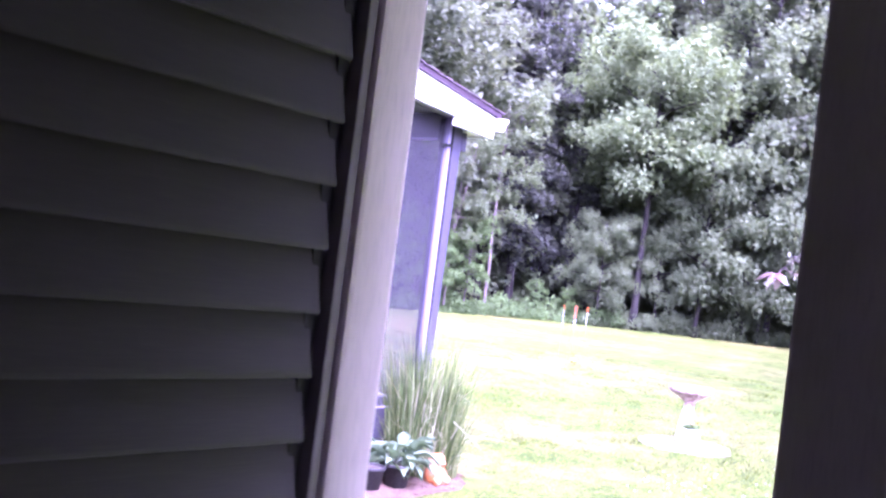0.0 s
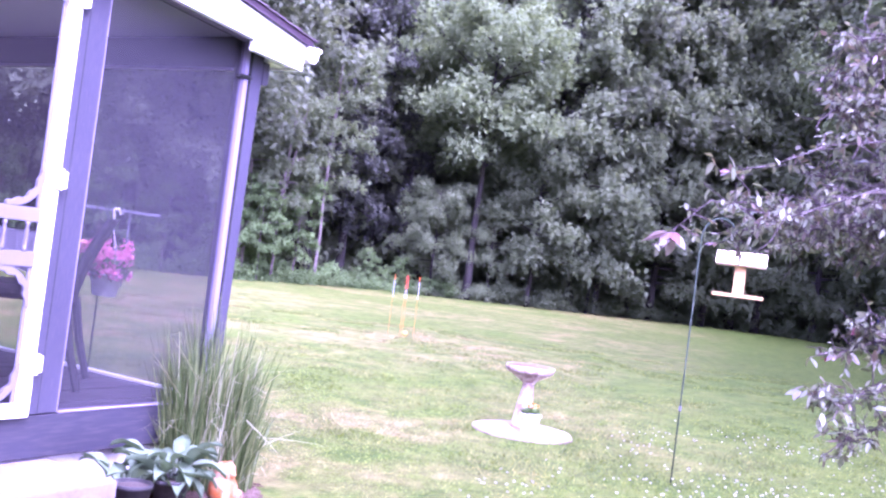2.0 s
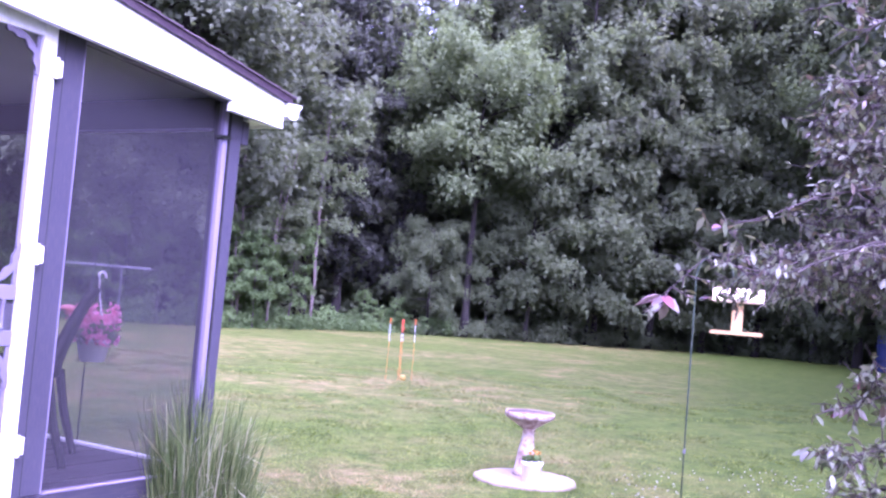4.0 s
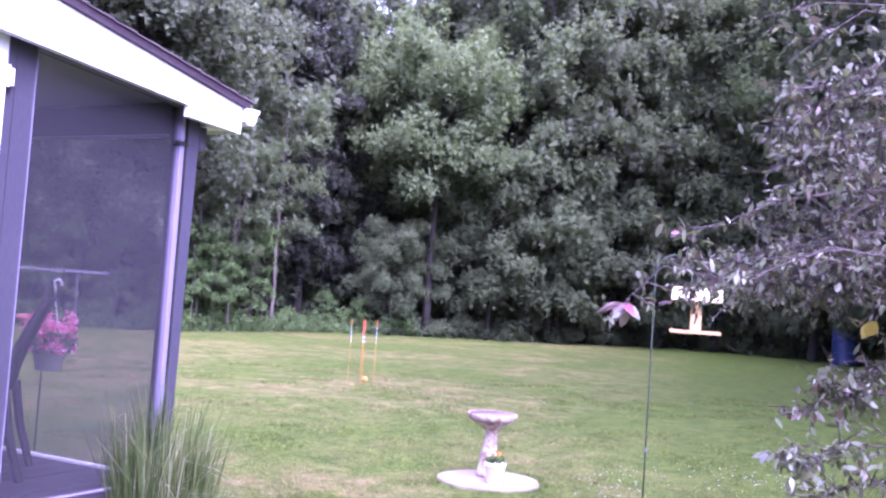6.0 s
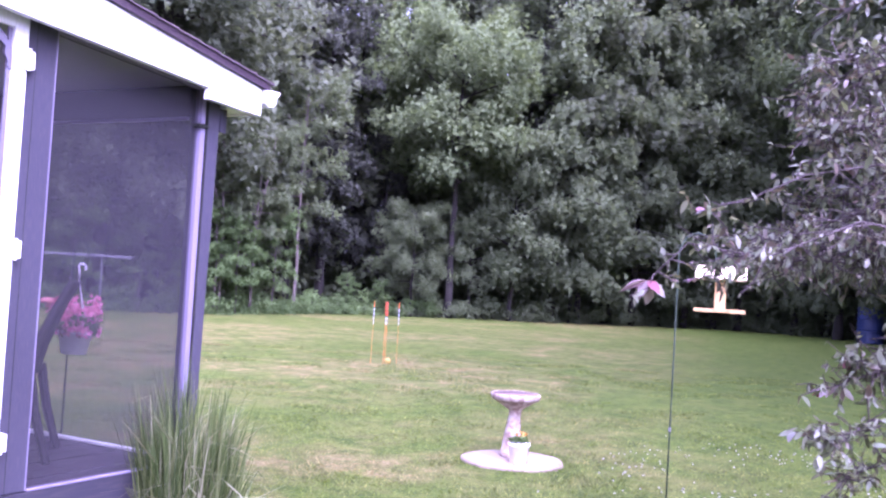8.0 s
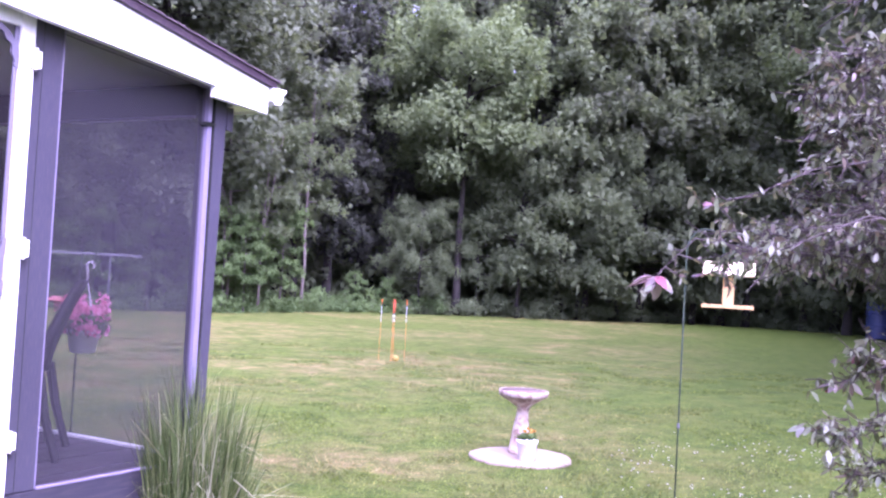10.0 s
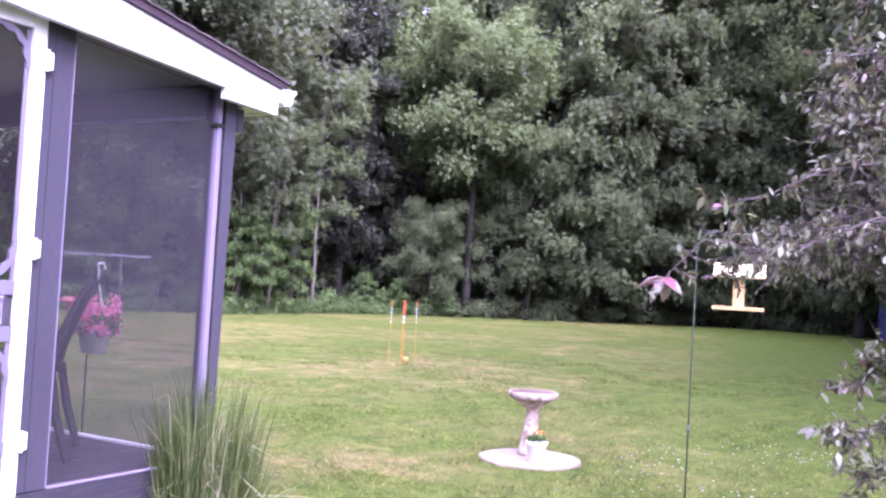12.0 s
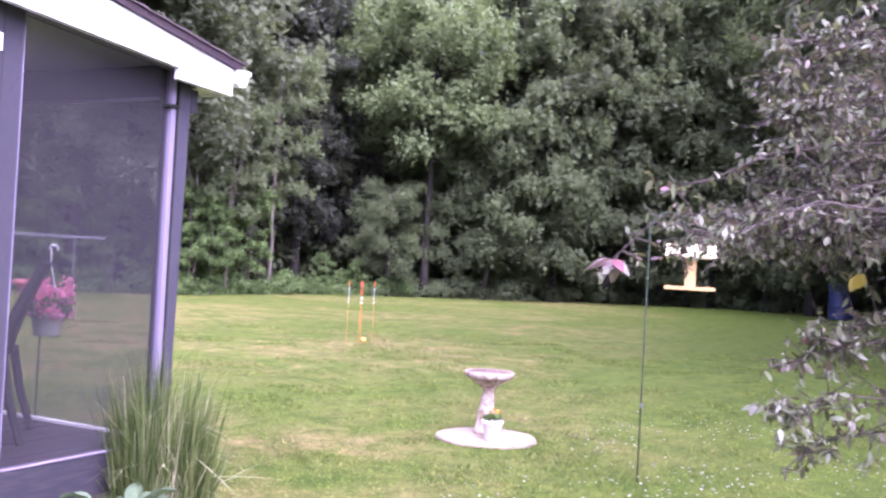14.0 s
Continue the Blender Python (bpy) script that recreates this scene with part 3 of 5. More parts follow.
    # rear wall
    for x in (P_LEFT, 2.8, 4.1):
        add("rear_post", (x, P_BACK - 0.10, FLOOR_Z), (x + 0.1, P_BACK, 2.46), SLATE)
    add("rear_header", (P_LEFT, P_BACK - 0.11, 2.465), (PX, P_BACK, 2.62), SLATE)
    add("rear_sill", (P_LEFT, P_BACK - 0.08, FLOOR_Z + 0.001), (PX, P_BACK - 0.02, FLOOR_Z + 0.04), PALE)
    # screens
    def pane(name, pts):
        bm = bmesh.new()
        bm.faces.new([bm.verts.new(q) for q in pts])
        o = part(name, bm, SCREEN, p, "fine dark insect screen")
        return o
    pane("screen", [(4.302, PY + 0.03, FLOOR_Z + 0.01), (5.217, PY + 0.03, FLOOR_Z + 0.01), (5.217, PY + 0.03, rake_low(5.217) + 0.07), (4.302, PY + 0.03, rake_low(4.302) + 0.07)])
    pane("screen", [(PX + 0.045, PY + 0.12, FLOOR_Z + 0.02), (PX + 0.045, 6.21, FLOOR_Z + 0.02), (PX + 0.045, 6.21, 2.17), (PX + 0.045, PY + 0.12, 2.17)])
    pane("screen", [(PX + 0.045, 6.34, FLOOR_Z + 0.02), (PX + 0.045, P_BACK - 0.12, FLOOR_Z + 0.02), (PX + 0.045, P_BACK - 0.12, 2.17), (PX + 0.045, 6.34, 2.17)])
    pane("screen", [(P_LEFT, P_BACK - 0.05, FLOOR_Z + 0.03), (PX, P_BACK - 0.05, FLOOR_Z + 0.03), (PX, P_BACK - 0.05, 2.47), (P_LEFT, P_BACK - 0.05, 2.47)])
    # white rake board, following the roof slope
    bm = bmesh.new()
    xl, xr = P_LEFT, 5.535
    vs = [bm.verts.new((x, y, f(x))) for x in (xl, xr) for y in (PY - 0.115, PY - 0.08) for f in (rake_low, rake_high)]
    bmesh.ops.convex_hull(bm, input=vs)
    bmesh.ops.bevel(bm, geom=bm.edges[:], offset=0.003, segments=1, affect="EDGES")
    part("rake_board", bm, WHITE, p, "white painted rake board")
    # the boxed return of the rake at the eave, deeper than the board
    bm = bmesh.new()
    vs = [bm.verts.new((x, y, z)) for x, zlo in ((5.128, 2.229), (5.535, 2.213)) for y in (PY - 0.1165, PY - 0.079) for z in (zlo, rake_low(x) + 0.02)]
    bmesh.ops.convex_hull(bm, input=vs)
    bmesh.ops.bevel(bm, geom=bm.edges[:], offset=0.003, segments=1, affect="EDGES")
    part("rake_return", bm, WHITE, p, "white boxed rake return")
    # dark drip edge above it
    bm = bmesh.new()
    vs = [bm.verts.new((x, PY + y, rake_high(x) + z)) for x in (xl, 5.575) for y in (-0.135, -0.05) for z in (0.002, 0.036)]
    bmesh.ops.convex_hull(bm, input=vs)
    part("drip_edge", bm, DRIP, p, "dark purple-brown drip edge")
    # soffit behind the rake board, up to the wall
    bm = bmesh.new()
    vs = [bm.verts.new((x, y, rake_low(x) + z)) for x in (xl, 5.54) for y in (PY - 0.078, PY - 0.004) for z in (0.075, 0.09)]
    bmesh.ops.convex_hull(bm, input=vs)
    part("soffit", bm, WHITE, p)
    bm = bmesh.new()
    vs = [bm.verts.new((x, y, z)) for x in (5.39, 5.535) for y in (PY + 0.0, P_BACK + 0.1) for z in (2.232, 2.245)]
    bmesh.ops.convex_hull(bm, input=vs)
    part("eave_soffit", bm, WHITE, p, "white eave soffit")
    part("fascia", boxed((5.537, PY - 0.078, 2.222), (5.56, P_BACK + 0.1, 2.354), 0.002), WHITE, p, "white eave fascia")
    # gable infill above the screens on the gable plane
    bm = bmesh.new()
    vs = [bm.verts.new((x, y, rake_low(x) + z)) for x in (xl, 5.38) for y in (PY + 0.006, PY + 0.04) for z in (0.092, 0.15)]
    bmesh.ops.convex_hull(bm, input=vs)
    part("gable_plate", bm, SLATE, p)
    # sloping ceiling and the shingled roof over it
    bm = bmesh.new()
    vs = [bm.verts.new((x, y, rake_high(x) - 0.05 + z)) for x in (xl, 5.37) for y in (PY + 0.042, P_BACK) for z in (0.0, 0.03)]
    bmesh.ops.convex_hull(bm, input=vs)
    part("porch_ceiling", bm, CEILING_BLUE, p, "blue-grey painted sloping ceiling")
    rng = random.Random(4)
    rows = 28
    for k in range(rows):
        xa = 5.60 - k * 0.147
        xb = xa - 0.152
        bm = bmesh.new()
        y = PY - 0.145
        vs = [bm.verts.new((x, yy, rake_high(x) + 0.038 + z)) for x, zz in ((xa, (0.003, 0.014)), (xb, (0.0, 0.006))) for yy in (y, P_BACK + 0.1) for z in zz]
        bmesh.ops.convex_hull(bm, input=vs)
        part("shingle_course", bm, SHINGLE, p)
    # gutter along the eave, with its end cap and ogee front
    bm = bmesh.new()
    prof = [(5.562, 2.36), (5.562, 2.288), (5.585, 2.272), (5.630, 2.276), (5.648, 2.300), (5.652, 2.330), (5.675, 2.348), (5.675, 2.364), (5.660, 2.364), (5.645, 2.345), (5.636, 2.31), (5.62, 2.29), (5.59, 2.287), (5.575, 2.30), (5.573, 2.36)]
    g = extruded(prof, P_BACK - PY + 0.2, lambda a, b, c: (a - 0.014, PY - 0.13 + c, b))
    gut = part("gutter", g, WHITE, p, "white metal rain gutter")
    cap = extruded(prof[:8], 0.003, lambda a, b, c: (a - 0.014, PY - 0.134 + c, b))
    part("end_cap", cap, WHITE, gut)
    # deck boards
    rng = random.Random(8)
    y = PY + 0.045
    while y < P_BACK - 0.02:
        hi = min(y + 0.138, P_BACK)
        bm = boxed((P_LEFT + 0.01, y, FLOOR_Z - 0.03), (PX + 0.10, hi - 0.004, FLOOR_Z + rng.uniform(-0.001, 0.001)), 0.003)
        part("deck_board", bm, SLATE_FLOOR, p)
        y = hi
    return p


porch()


def bracket_outline():
    """Gingerbread corner bracket: a scalloped curved band that leaves the corner open."""
    pts = [(0.150, 0.0), (0.172, 0.0), (0.172, 0.012), (0.160, 0.022), (0.150, 0.019)]
    for k in range(17):
        a = radians(90 * k / 16)
        r = 0.120 + 0.006 * math.cos(12 * a)
        pts.append((0.146 - r * math.sin(a), 0.146 - r * math.cos(a)))
    pts += [(0.019, 0.150), (0.022, 0.160), (0.012, 0.172), (0, 0.172), (0, 0.150)]
    for k in range(9):
        a = radians(86 - 82 * k / 8)
        pts.append((max(0.001, 0.146 - 0.149 * math.sin(a)), max(0.001, 0.146 - 0.149 * math.cos(a))))
    return pts


def screen_door():
    d = thing("screen_door", "white Victorian wooden screen door with spindles and scrollwork", "screen door")
    y0, y1 = PY - 0.026, PY - 0.003

    def bar(name, x0, x1, z0, z1, mat=WHITE, setback=0.0):
        return part(name, boxed((x0, y0 + setback, z0), (x1, y1, z1), 0.004), mat, d)
    S = 0.068
    bar("stile", DOOR_R - S, DOOR_R, DOOR_LO, DOOR_HI)
    bar("stile", DOOR_L, DOOR_L + S, DOOR_LO, DOOR_HI)
    xi0, xi1 = DOOR_L + S + 0.001, DOOR_R - S - 0.001
    bar("bottom_rail", xi0, xi1, DOOR_LO, DOOR_LO + 0.062)
    bar("top_rail", xi0, xi1, DOOR_HI - 0.075, DOOR_HI)
    # the inner door parts carry their shade in a darker lilac
    bar("middle_rail", xi0, xi1, 1.225, 1.285, SHADED_WHITE, 0.006)
    bar("middle_rail", xi0, xi1, 1.035, 1.100, SHADED_WHITE, 0.006)
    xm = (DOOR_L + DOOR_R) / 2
    bar("mullion", xm - 0.033, xm + 0.033, DOOR_LO + 0.063, 1.034, SHADED_WHITE, 0.006)
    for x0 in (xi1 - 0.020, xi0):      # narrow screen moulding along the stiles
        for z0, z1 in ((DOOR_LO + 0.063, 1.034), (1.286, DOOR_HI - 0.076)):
            bar("screen_moulding", x0, x0 + 0.020, z0, z1, SHADED_WHITE, 0.012)
    n = 7
    for k in range(n):
        x = xi0 + (xi1 - xi0) * (k + 0.5) / n
        bm = lathe(bmesh.new(), [(0.010, 1.101), (0.010, 1.118), (0.006, 1.122), (0.011, 1.135), (0.007, 1.150), (0.010, 1.163), (0.007, 1.176), (0.011, 1.190), (0.006, 1.203), (0.010, 1.207), (0.010, 1.224)], 10, (x, (y0 + y1) / 2))
        part("spindle", bm, SHADED_WHITE, d, smooth=True)
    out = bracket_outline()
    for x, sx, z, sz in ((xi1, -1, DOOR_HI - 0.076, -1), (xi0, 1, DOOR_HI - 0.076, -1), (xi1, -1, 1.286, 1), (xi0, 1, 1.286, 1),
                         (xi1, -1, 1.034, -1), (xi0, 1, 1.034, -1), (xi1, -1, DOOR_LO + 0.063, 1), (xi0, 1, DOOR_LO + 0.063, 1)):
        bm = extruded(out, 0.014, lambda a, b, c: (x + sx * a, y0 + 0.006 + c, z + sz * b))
        part("scroll_bracket", bm, SHADED_WHITE, d, "scalloped white corner bracket")
    for z in (2.204, 1.419, 0.624):
        bm = bmesh.new()
        box(bm, (DOOR_R - 0.028, y0 - 0.010, z - 0.040), (DOOR_R - 0.002, y0 - 0.002, z + 0.040), 0.002)
        box(bm, (DOOR_R + 0.002, y0 - 0.010, z - 0.036), (DOOR_R + 0.030, y0 - 0.002, z + 0.036), 0.002)
        tube(bm, [(DOOR_R, y0 - 0.012, z - 0.045), (DOOR_R, y0 - 0.012, z + 0.045)], [0.007, 0.007], 10)
        part("hinge", bm, WHITE, d, "white painted hinge")
    bm = bmesh.new()
    bm.faces.new([bm.verts.new(q) for q in ((xi0, PY - 0.006, DOOR_LO + 0.06), (xi1, PY - 0.006, DOOR_LO + 0.06), (xi1, PY - 0.006, DOOR_HI - 0.07), (xi0, PY - 0.006, DOOR_HI - 0.07))])
    part("screen", bm, DOOR_SCREEN, d, "fine dark insect screen")


screen_door()


# ---- porch furniture ----
def chair():
    """Dark dining chair; origin on the floor under the seat's middle, facing +y."""
    c = thing("dining_chair", "dark brown-black chair with a tall curved back on the porch floor", "chair", group="chairs on the porch")
    for sx in (-1, 1):
        bl = bmesh.new()
        tube(bl, [(sx * 0.222, -0.31, 0.0), (sx * 0.216, -0.245, 0.22), (sx * 0.205, -0.205, 0.44)], [0.020, 0.023, 0.024], 8)
        part("leg", bl, BLACK, c)
        fl = bmesh.new()
        tube(fl, [(sx * 0.20, 0.21, 0.0), (sx * 0.205, 0.20, 0.42)], [0.018, 0.023], 8)
        part("leg", fl, BLACK, c)
    seat = bmesh.new()
    box(seat, (-0.215, -0.185, 0.425), (0.215, 0.245, 0.505), 0.03)
    part("seat", seat, BLACK, c)
    # back: a curved, tapering panel
    bm = bmesh.new()
    rows = []
    for k in range(9):
        z = 0.42 + 0.46 * k / 8
        w = 0.225 - 0.05 * (k / 8) ** 2
        y = -0.205 - 0.165 * (k / 8) ** 1.35
        th = 0.042 - 0.016 * k / 8
        ring = [bm.verts.new((x, y - 0.02 * math.cos(math.pi * x / (2 * w)) + dy, z)) for x, dy in
                [(-w, 0), (-w / 2, 0), (0, 0), (w / 2, 0), (w, 0), (w, th), (w / 2, th), (0, th), (-w / 2, th), (-w, th)]]
        rows.append(ring)
    for a, b in zip(rows, rows[1:]):
        for k in range(10):
            bm.faces.new((a[k], a[(k + 1) % 10], b[(k + 1) % 10], b[k]))
    bm.faces.new(rows[-1])
    bm.faces.new(list(reversed(rows[0])))
    bmesh.ops.recalc_face_normals(bm, faces=bm.faces)
    part("backrest", bm, BLACK, c, smooth=True)
    return c


def porch_furniture():
    c = chair()
    c.matrix_basis = pose(4.688, 4.552, FLOOR_Z + 0.001, 0, 0, 43.7)
    for x, y, a in ((4.225, 4.783, -33), (4.05, 5.65, 118), (3.05, 5.55, -100)):
        copy_thing(c, pose(x, y, FLOOR_Z + 0.001, 0, 0, a))
    t = thing("side_table", "small dark four-legged table against the porch screen", "table", (4.86, 5.22, FLOOR_Z + 0.001))
    part("tabletop", boxed((-0.23, -0.23, 0.715), (0.23, 0.23, 0.738), 0.006), BLACK, t)
    for sx in (-1, 1):
        for sy in (-1, 1):
            part("leg", tube(bmesh.new(), [(sx * 0.215, sy * 0.215, 0.0), (sx * 0.20, sy * 0.20, 0.714)], [0.017, 0.022], 8), BLACK, t)
    cl = boxed((-0.245, -0.245, 0.739), (0.245, 0.245, 0.752), 0.005)
    rim = []
    for k in range(64):      # the hanging edge, in shallow folds
        u = 8 * k / 64
        s, w = int(u // 2), u % 2 - 1
        x, y = ((w, -1), (1, w), (-w, 1), (-1, -w))[s]
        fold = 1 + 0.03 * math.sin(k * 1.3)
        rim.append((cl.verts.new((0.245 * x, 0.245 * y, 0.748)), cl.verts.new((0.25 * x * fold, 0.25 * y * fold, 0.535 + 0.012 * math.sin(k * 0.9)))))
    for k in range(64):
        a, b = rim[k], rim[(k + 1) % 64]
        cl.faces.new((a[0], a[1], b[1], b[0]))
    solid("tablecloth", cl, CLOTH, "pale grey cloth hanging over the small table", "tablecloth", at=(4.86, 5.22, FLOOR_Z + 0.001))


porch_furniture()


# ---- concrete step, planting bed and path ----
def step():
    s = thing("doorstep", "pale two-course concrete doorstep below the screen door", "step")
    part("lower_course", boxed((3.00, 3.325, -0.03), (4.262, PY - 0.012, 0.100), 0.006), CONCRETE, s)
    part("upper_course", boxed((3.01, 3.315, 0.103), (4.272, PY - 0.012, 0.204), 0.012), CONCRETE, s)


def bed():
    rng = random.Random(3)
    bm = bmesh.new()
    c = (4.68, 3.62)
    rings = []
    for rr, z in ((0.0, 0.035), (0.55, 0.028), (0.85, 0.016), (1.0, 0.002)):
        ring = []
        for k in range(48):
            a = 2 * math.pi * k / 48
            wob = 1 + 0.05 * math.sin(5 * a) + 0.03 * math.sin(11 * a + 1)
            ring.append(bm.verts.new((c[0] + rr * wob * 0.74 * math.cos(a), c[1] + rr * wob * 0.43 * math.sin(a), z + rng.uniform(-0.004, 0.006))))
        rings.append(ring)
    for a, b in zip(rings, rings[1:]):
        for k in range(48):
            bm.faces.new((a[k], b[k], b[(k + 1) % 48], a[(k + 1) % 48]))
    solid("planting_bed", bm, MULCH, "reddish bark mulch bed beside the doorstep", "mulch", "structure")
    chips = bmesh.new()
    for k in range(700):
        a, r = rng.uniform(0, 2 * math.pi), math.sqrt(rng.random())
        x, y = c[0] + r * 0.76 * math.cos(a), c[1] + r * 0.445 * math.sin(a)
        if 3.0 < x < 4.29 and y > 3.30:
            continue
        m = pose(x, y, 0.034 - 0.03 * r * r, rng.uniform(-25, 25), rng.uniform(-25, 25), rng.uniform(0, 360))
        l, w, h = rng.uniform(0.010, 0.03), rng.uniform(0.004, 0.010), rng.uniform(0.002, 0.006)
        vs = [chips.verts.new(m @ Vector(p)) for p in ((-l, -w, 0), (l, -w * 0.6, 0), (l * 0.8, w, 0), (-l * 0.9, w * 0.7, 0), (-l * 0.7, 0, h), (l * 0.6, 0, h))]
        for f in ((0, 1, 5, 4), (1, 2, 5), (2, 3, 4, 5), (3, 0, 4)):
            chips.faces.new([vs[i] for i in f])
    solid("bark_chips", chips, MULCH, "loose reddish bark chips on the planting bed", "bark chips", "stuff")
    # crushed-stone path from the entry to the doorstep, with loose stones on it
    rng = random.Random(12)
    left = [(1.52, 0.80), (1.75, 1.5), (2.15, 2.2), (2.60, 2.8), (2.98, 3.32)]
    right = [(4.36, 3.32), (4.22, 2.98), (4.16, 2.62), (3.85, 2.05), (3.30, 1.35), (2.55, 0.55), (1.9, -0.1), (1.52, -0.2)]
    bm = bmesh.new()
    rim = [bm.verts.new((x, y, 0.008)) for x, y in left + right]
    bm.faces.new(rim)
    bmesh.ops.triangulate(bm, faces=bm.faces[:])
    bmesh.ops.subdivide_edges(bm, edges=bm.edges[:], cuts=5, use_grid_fill=True)
    for v in bm.verts:
        v.co.z += 0.006 * noise.noise(v.co * 3.0)
        if v.is_boundary:
            v.co.x += 0.04 * noise.noise(v.co * 6.0 + Vector((3, 1, 0)))
            v.co.y += 0.04 * noise.noise(v.co * 6.0 + Vector((7, 5, 0)))
    bmesh.ops.recalc_face_normals(bm, faces=bm.faces)
    solid("garden_path", bm, GRAVEL, "pinkish grey crushed-stone path to the doorstep", "path", "structure")
    st = bmesh.new()
    for k in range(900):
        u = rng.random()
        x, y = 1.6 + 2.6 * u + rng.uniform(-0.9, 0.5), 0.3 + 2.8 * u + rng.uniform(-0.5, 0.5)
        if not (y < 3.2 and x < 4.25 and 1.55 < x and (x - 1.5) * 1.35 > y - 1.3 and (x - 1.6) * 1.15 < y + 0.55):
            continue
        r = rng.uniform(0.006, 0.018)
        m = pose(x, y, 0.010 + 0.3 * r, rng.uniform(-30, 30), rng.uniform(-30, 30), rng.uniform(0, 360))
        vs = [st.verts.new(m @ (Vector(p) * r * rng.uniform(0.8, 1.2))) for p in ((1, 0, 0), (0, 0.8, 0), (-1, 0, 0), (0, -0.8, 0), (0, 0, 0.6), (0, 0, -0.6))]
        for i in range(4):
            st.faces.new((vs[i], vs[(i + 1) % 4], vs[4]))
            st.faces.new((vs[(i + 1) % 4], vs[i], vs[5]))
    solid("loose_stones", st, GRAVEL, "loose pinkish stones on the path", "stones", "stuff")


def hosta_leaf():
    bm = bmesh.new()
    rows, n = [], 8
    for k in range(n + 1):
        u = k / n
        w = 0.054 * math.sin(math.pi * min(1, u * 0.97 + 0.03)) ** 0.8 * (1.2 - 0.62 * u)
        x = 0.20 * u
        z = 0.055 * math.sin(u * 2.1) - 0.075 * u * u
        rows.append([bm.verts.new((x, s * w, z + 0.024 * abs(s) - 0.012 * (abs(s) == 0.5) + 0.006 * s * math.sin(9 * u))) for s in (-1, -0.5, 0, 0.5, 1)])
    for a, b in zip(rows, rows[1:]):
        for k in range(4):
            bm.faces.new((a[k], b[k], b[k + 1], a[k + 1]))
    return mesh_of("leaf", bm, HOSTA, True)


def hosta(at, n, seed, scale=1.0):
    rng = random.Random(seed)
    h = thing("hosta", "grey-green broad-leaved hosta in the mulch bed", "plant", at, group="hostas in the bed")
    me = hosta_leaf()
    st = bmesh.new()
    for k in range(n):
        tilt = rng.uniform(-48, 8) if k > n // 4 else rng.uniform(-80, -40)
        a = 360 * k * 0.382 + rng.uniform(-20, 20)
        s = scale * rng.uniform(0.75, 1.15)
        rise = rng.uniform(0.07, 0.24) * scale
        out = rng.uniform(0.03, 0.17) * scale
        ob = new("leaf", me)
        ob.parent = h
        ob.matrix_basis = pose(out * math.cos(radians(a)), out * math.sin(radians(a)), rise, 0, 0, a) @ pose(0, 0, 0, rng.uniform(-20, 20), tilt * 0.7 + 10, 0) @ Matrix.Scale(s, 4)
        tube(st, [(0, 0, 0.0), (0.6 * out * math.cos(radians(a)), 0.6 * out * math.sin(radians(a)), rise * 0.6), (out * math.cos(radians(a)), out * math.sin(radians(a)), rise)], [0.006, 0.005, 0.004], 5)
    tagged(part("leaf_stalk", st, HOSTA, h), kind="stuff")


def ornamental_grass():
    rng = random.Random(21)
    g = thing("ornamental_grass", "tall tangled clump of green ornamental grass beside the porch corner", "grass clump", (5.10, 3.60, 0.01))

    def blade(bm, foot, way, h, reach, w, kink, fall, turn):
        """One blade: rises from its foot, leans out along way and, where it is kinked, folds over."""
        side = Vector((-math.sin(way + turn), math.cos(way + turn), 0.15)) * w
        p, prev = Vector(foot), None
        steps = 8
        pitch = math.atan2(h, max(reach, 0.01))
        length = math.hypot(h, reach)
        for j in range(steps + 1):
            u = j / steps
            k2 = 1 - 0.93 * u ** 3
            cur = (bm.verts.new(p - side * k2), bm.verts.new(p + side * k2))
            if prev:
                bm.faces.new((prev[0], prev[1], cur[1], cur[0]))
            prev = cur
            e = pitch + 0.28 * (0.5 - u) - (fall if u > kink else 0.0)
            d = Vector((math.cos(way) * math.cos(e), math.sin(way) * math.cos(e), math.sin(e)))
            p = p + d * (length / steps)
            p.z = max(p.z, 0.01)

    # stems in bunches, each bunch with a height and a lean of its own
    green, bent = bmesh.new(), bmesh.new()
    for b in range(62):
        a, r0 = rng.uniform(0, 2 * math.pi), 0.215 * math.sqrt(rng.random())
        bx, by = r0 * math.cos(a), r0 * math.sin(a)
        top = rng.triangular(0.50, 1.0, 0.86) * (1.0 - 0.6 * r0)
        out = rng.uniform(0.0, 0.13)
        for k in range(24):
            way = a + rng.gauss(0, 0.9)
            h = top * rng.uniform(0.45, 1.08)
            foot = (bx + rng.gauss(0, 0.018), by + rng.gauss(0, 0.018), 0.0)
            folded = rng.random() < 0.13
            blade(green, foot, way, h, max(0.0, out + rng.gauss(0.02, 0.045)) + 0.004, rng.uniform(0.0022, 0.0048),
                  rng.uniform(0.55, 0.9) if folded else 2.0, rng.uniform(0.5, 2.2), rng.uniform(-1.2, 1.2))
    part("blades", green, BLADE, g)
    # paler blades that arch and fold out of the clump, most of them low
    for k in range(210):
        a, r0 = rng.uniform(0, 2 * math.pi), 0.20 * math.sqrt(rng.random())
        low = rng.random() < 0.6
        h = rng.uniform(0.12, 0.50) if low else rng.uniform(0.5, 0.95)
        reach = rng.uniform(0.08, 0.24) if low else rng.uniform(0.02, 0.12)
        blade(bent, (r0 * math.cos(a), r0 * math.sin(a), 0.0), a + rng.gauss(0, 0.7), h, reach, rng.uniform(0.0028, 0.0052),
              rng.uniform(0.35, 0.85), rng.uniform(0.5, 1.9), rng.uniform(-1.2, 1.2))
    part("arching_blades", bent, BLADE_PALE, g, "pale dry arching blades")


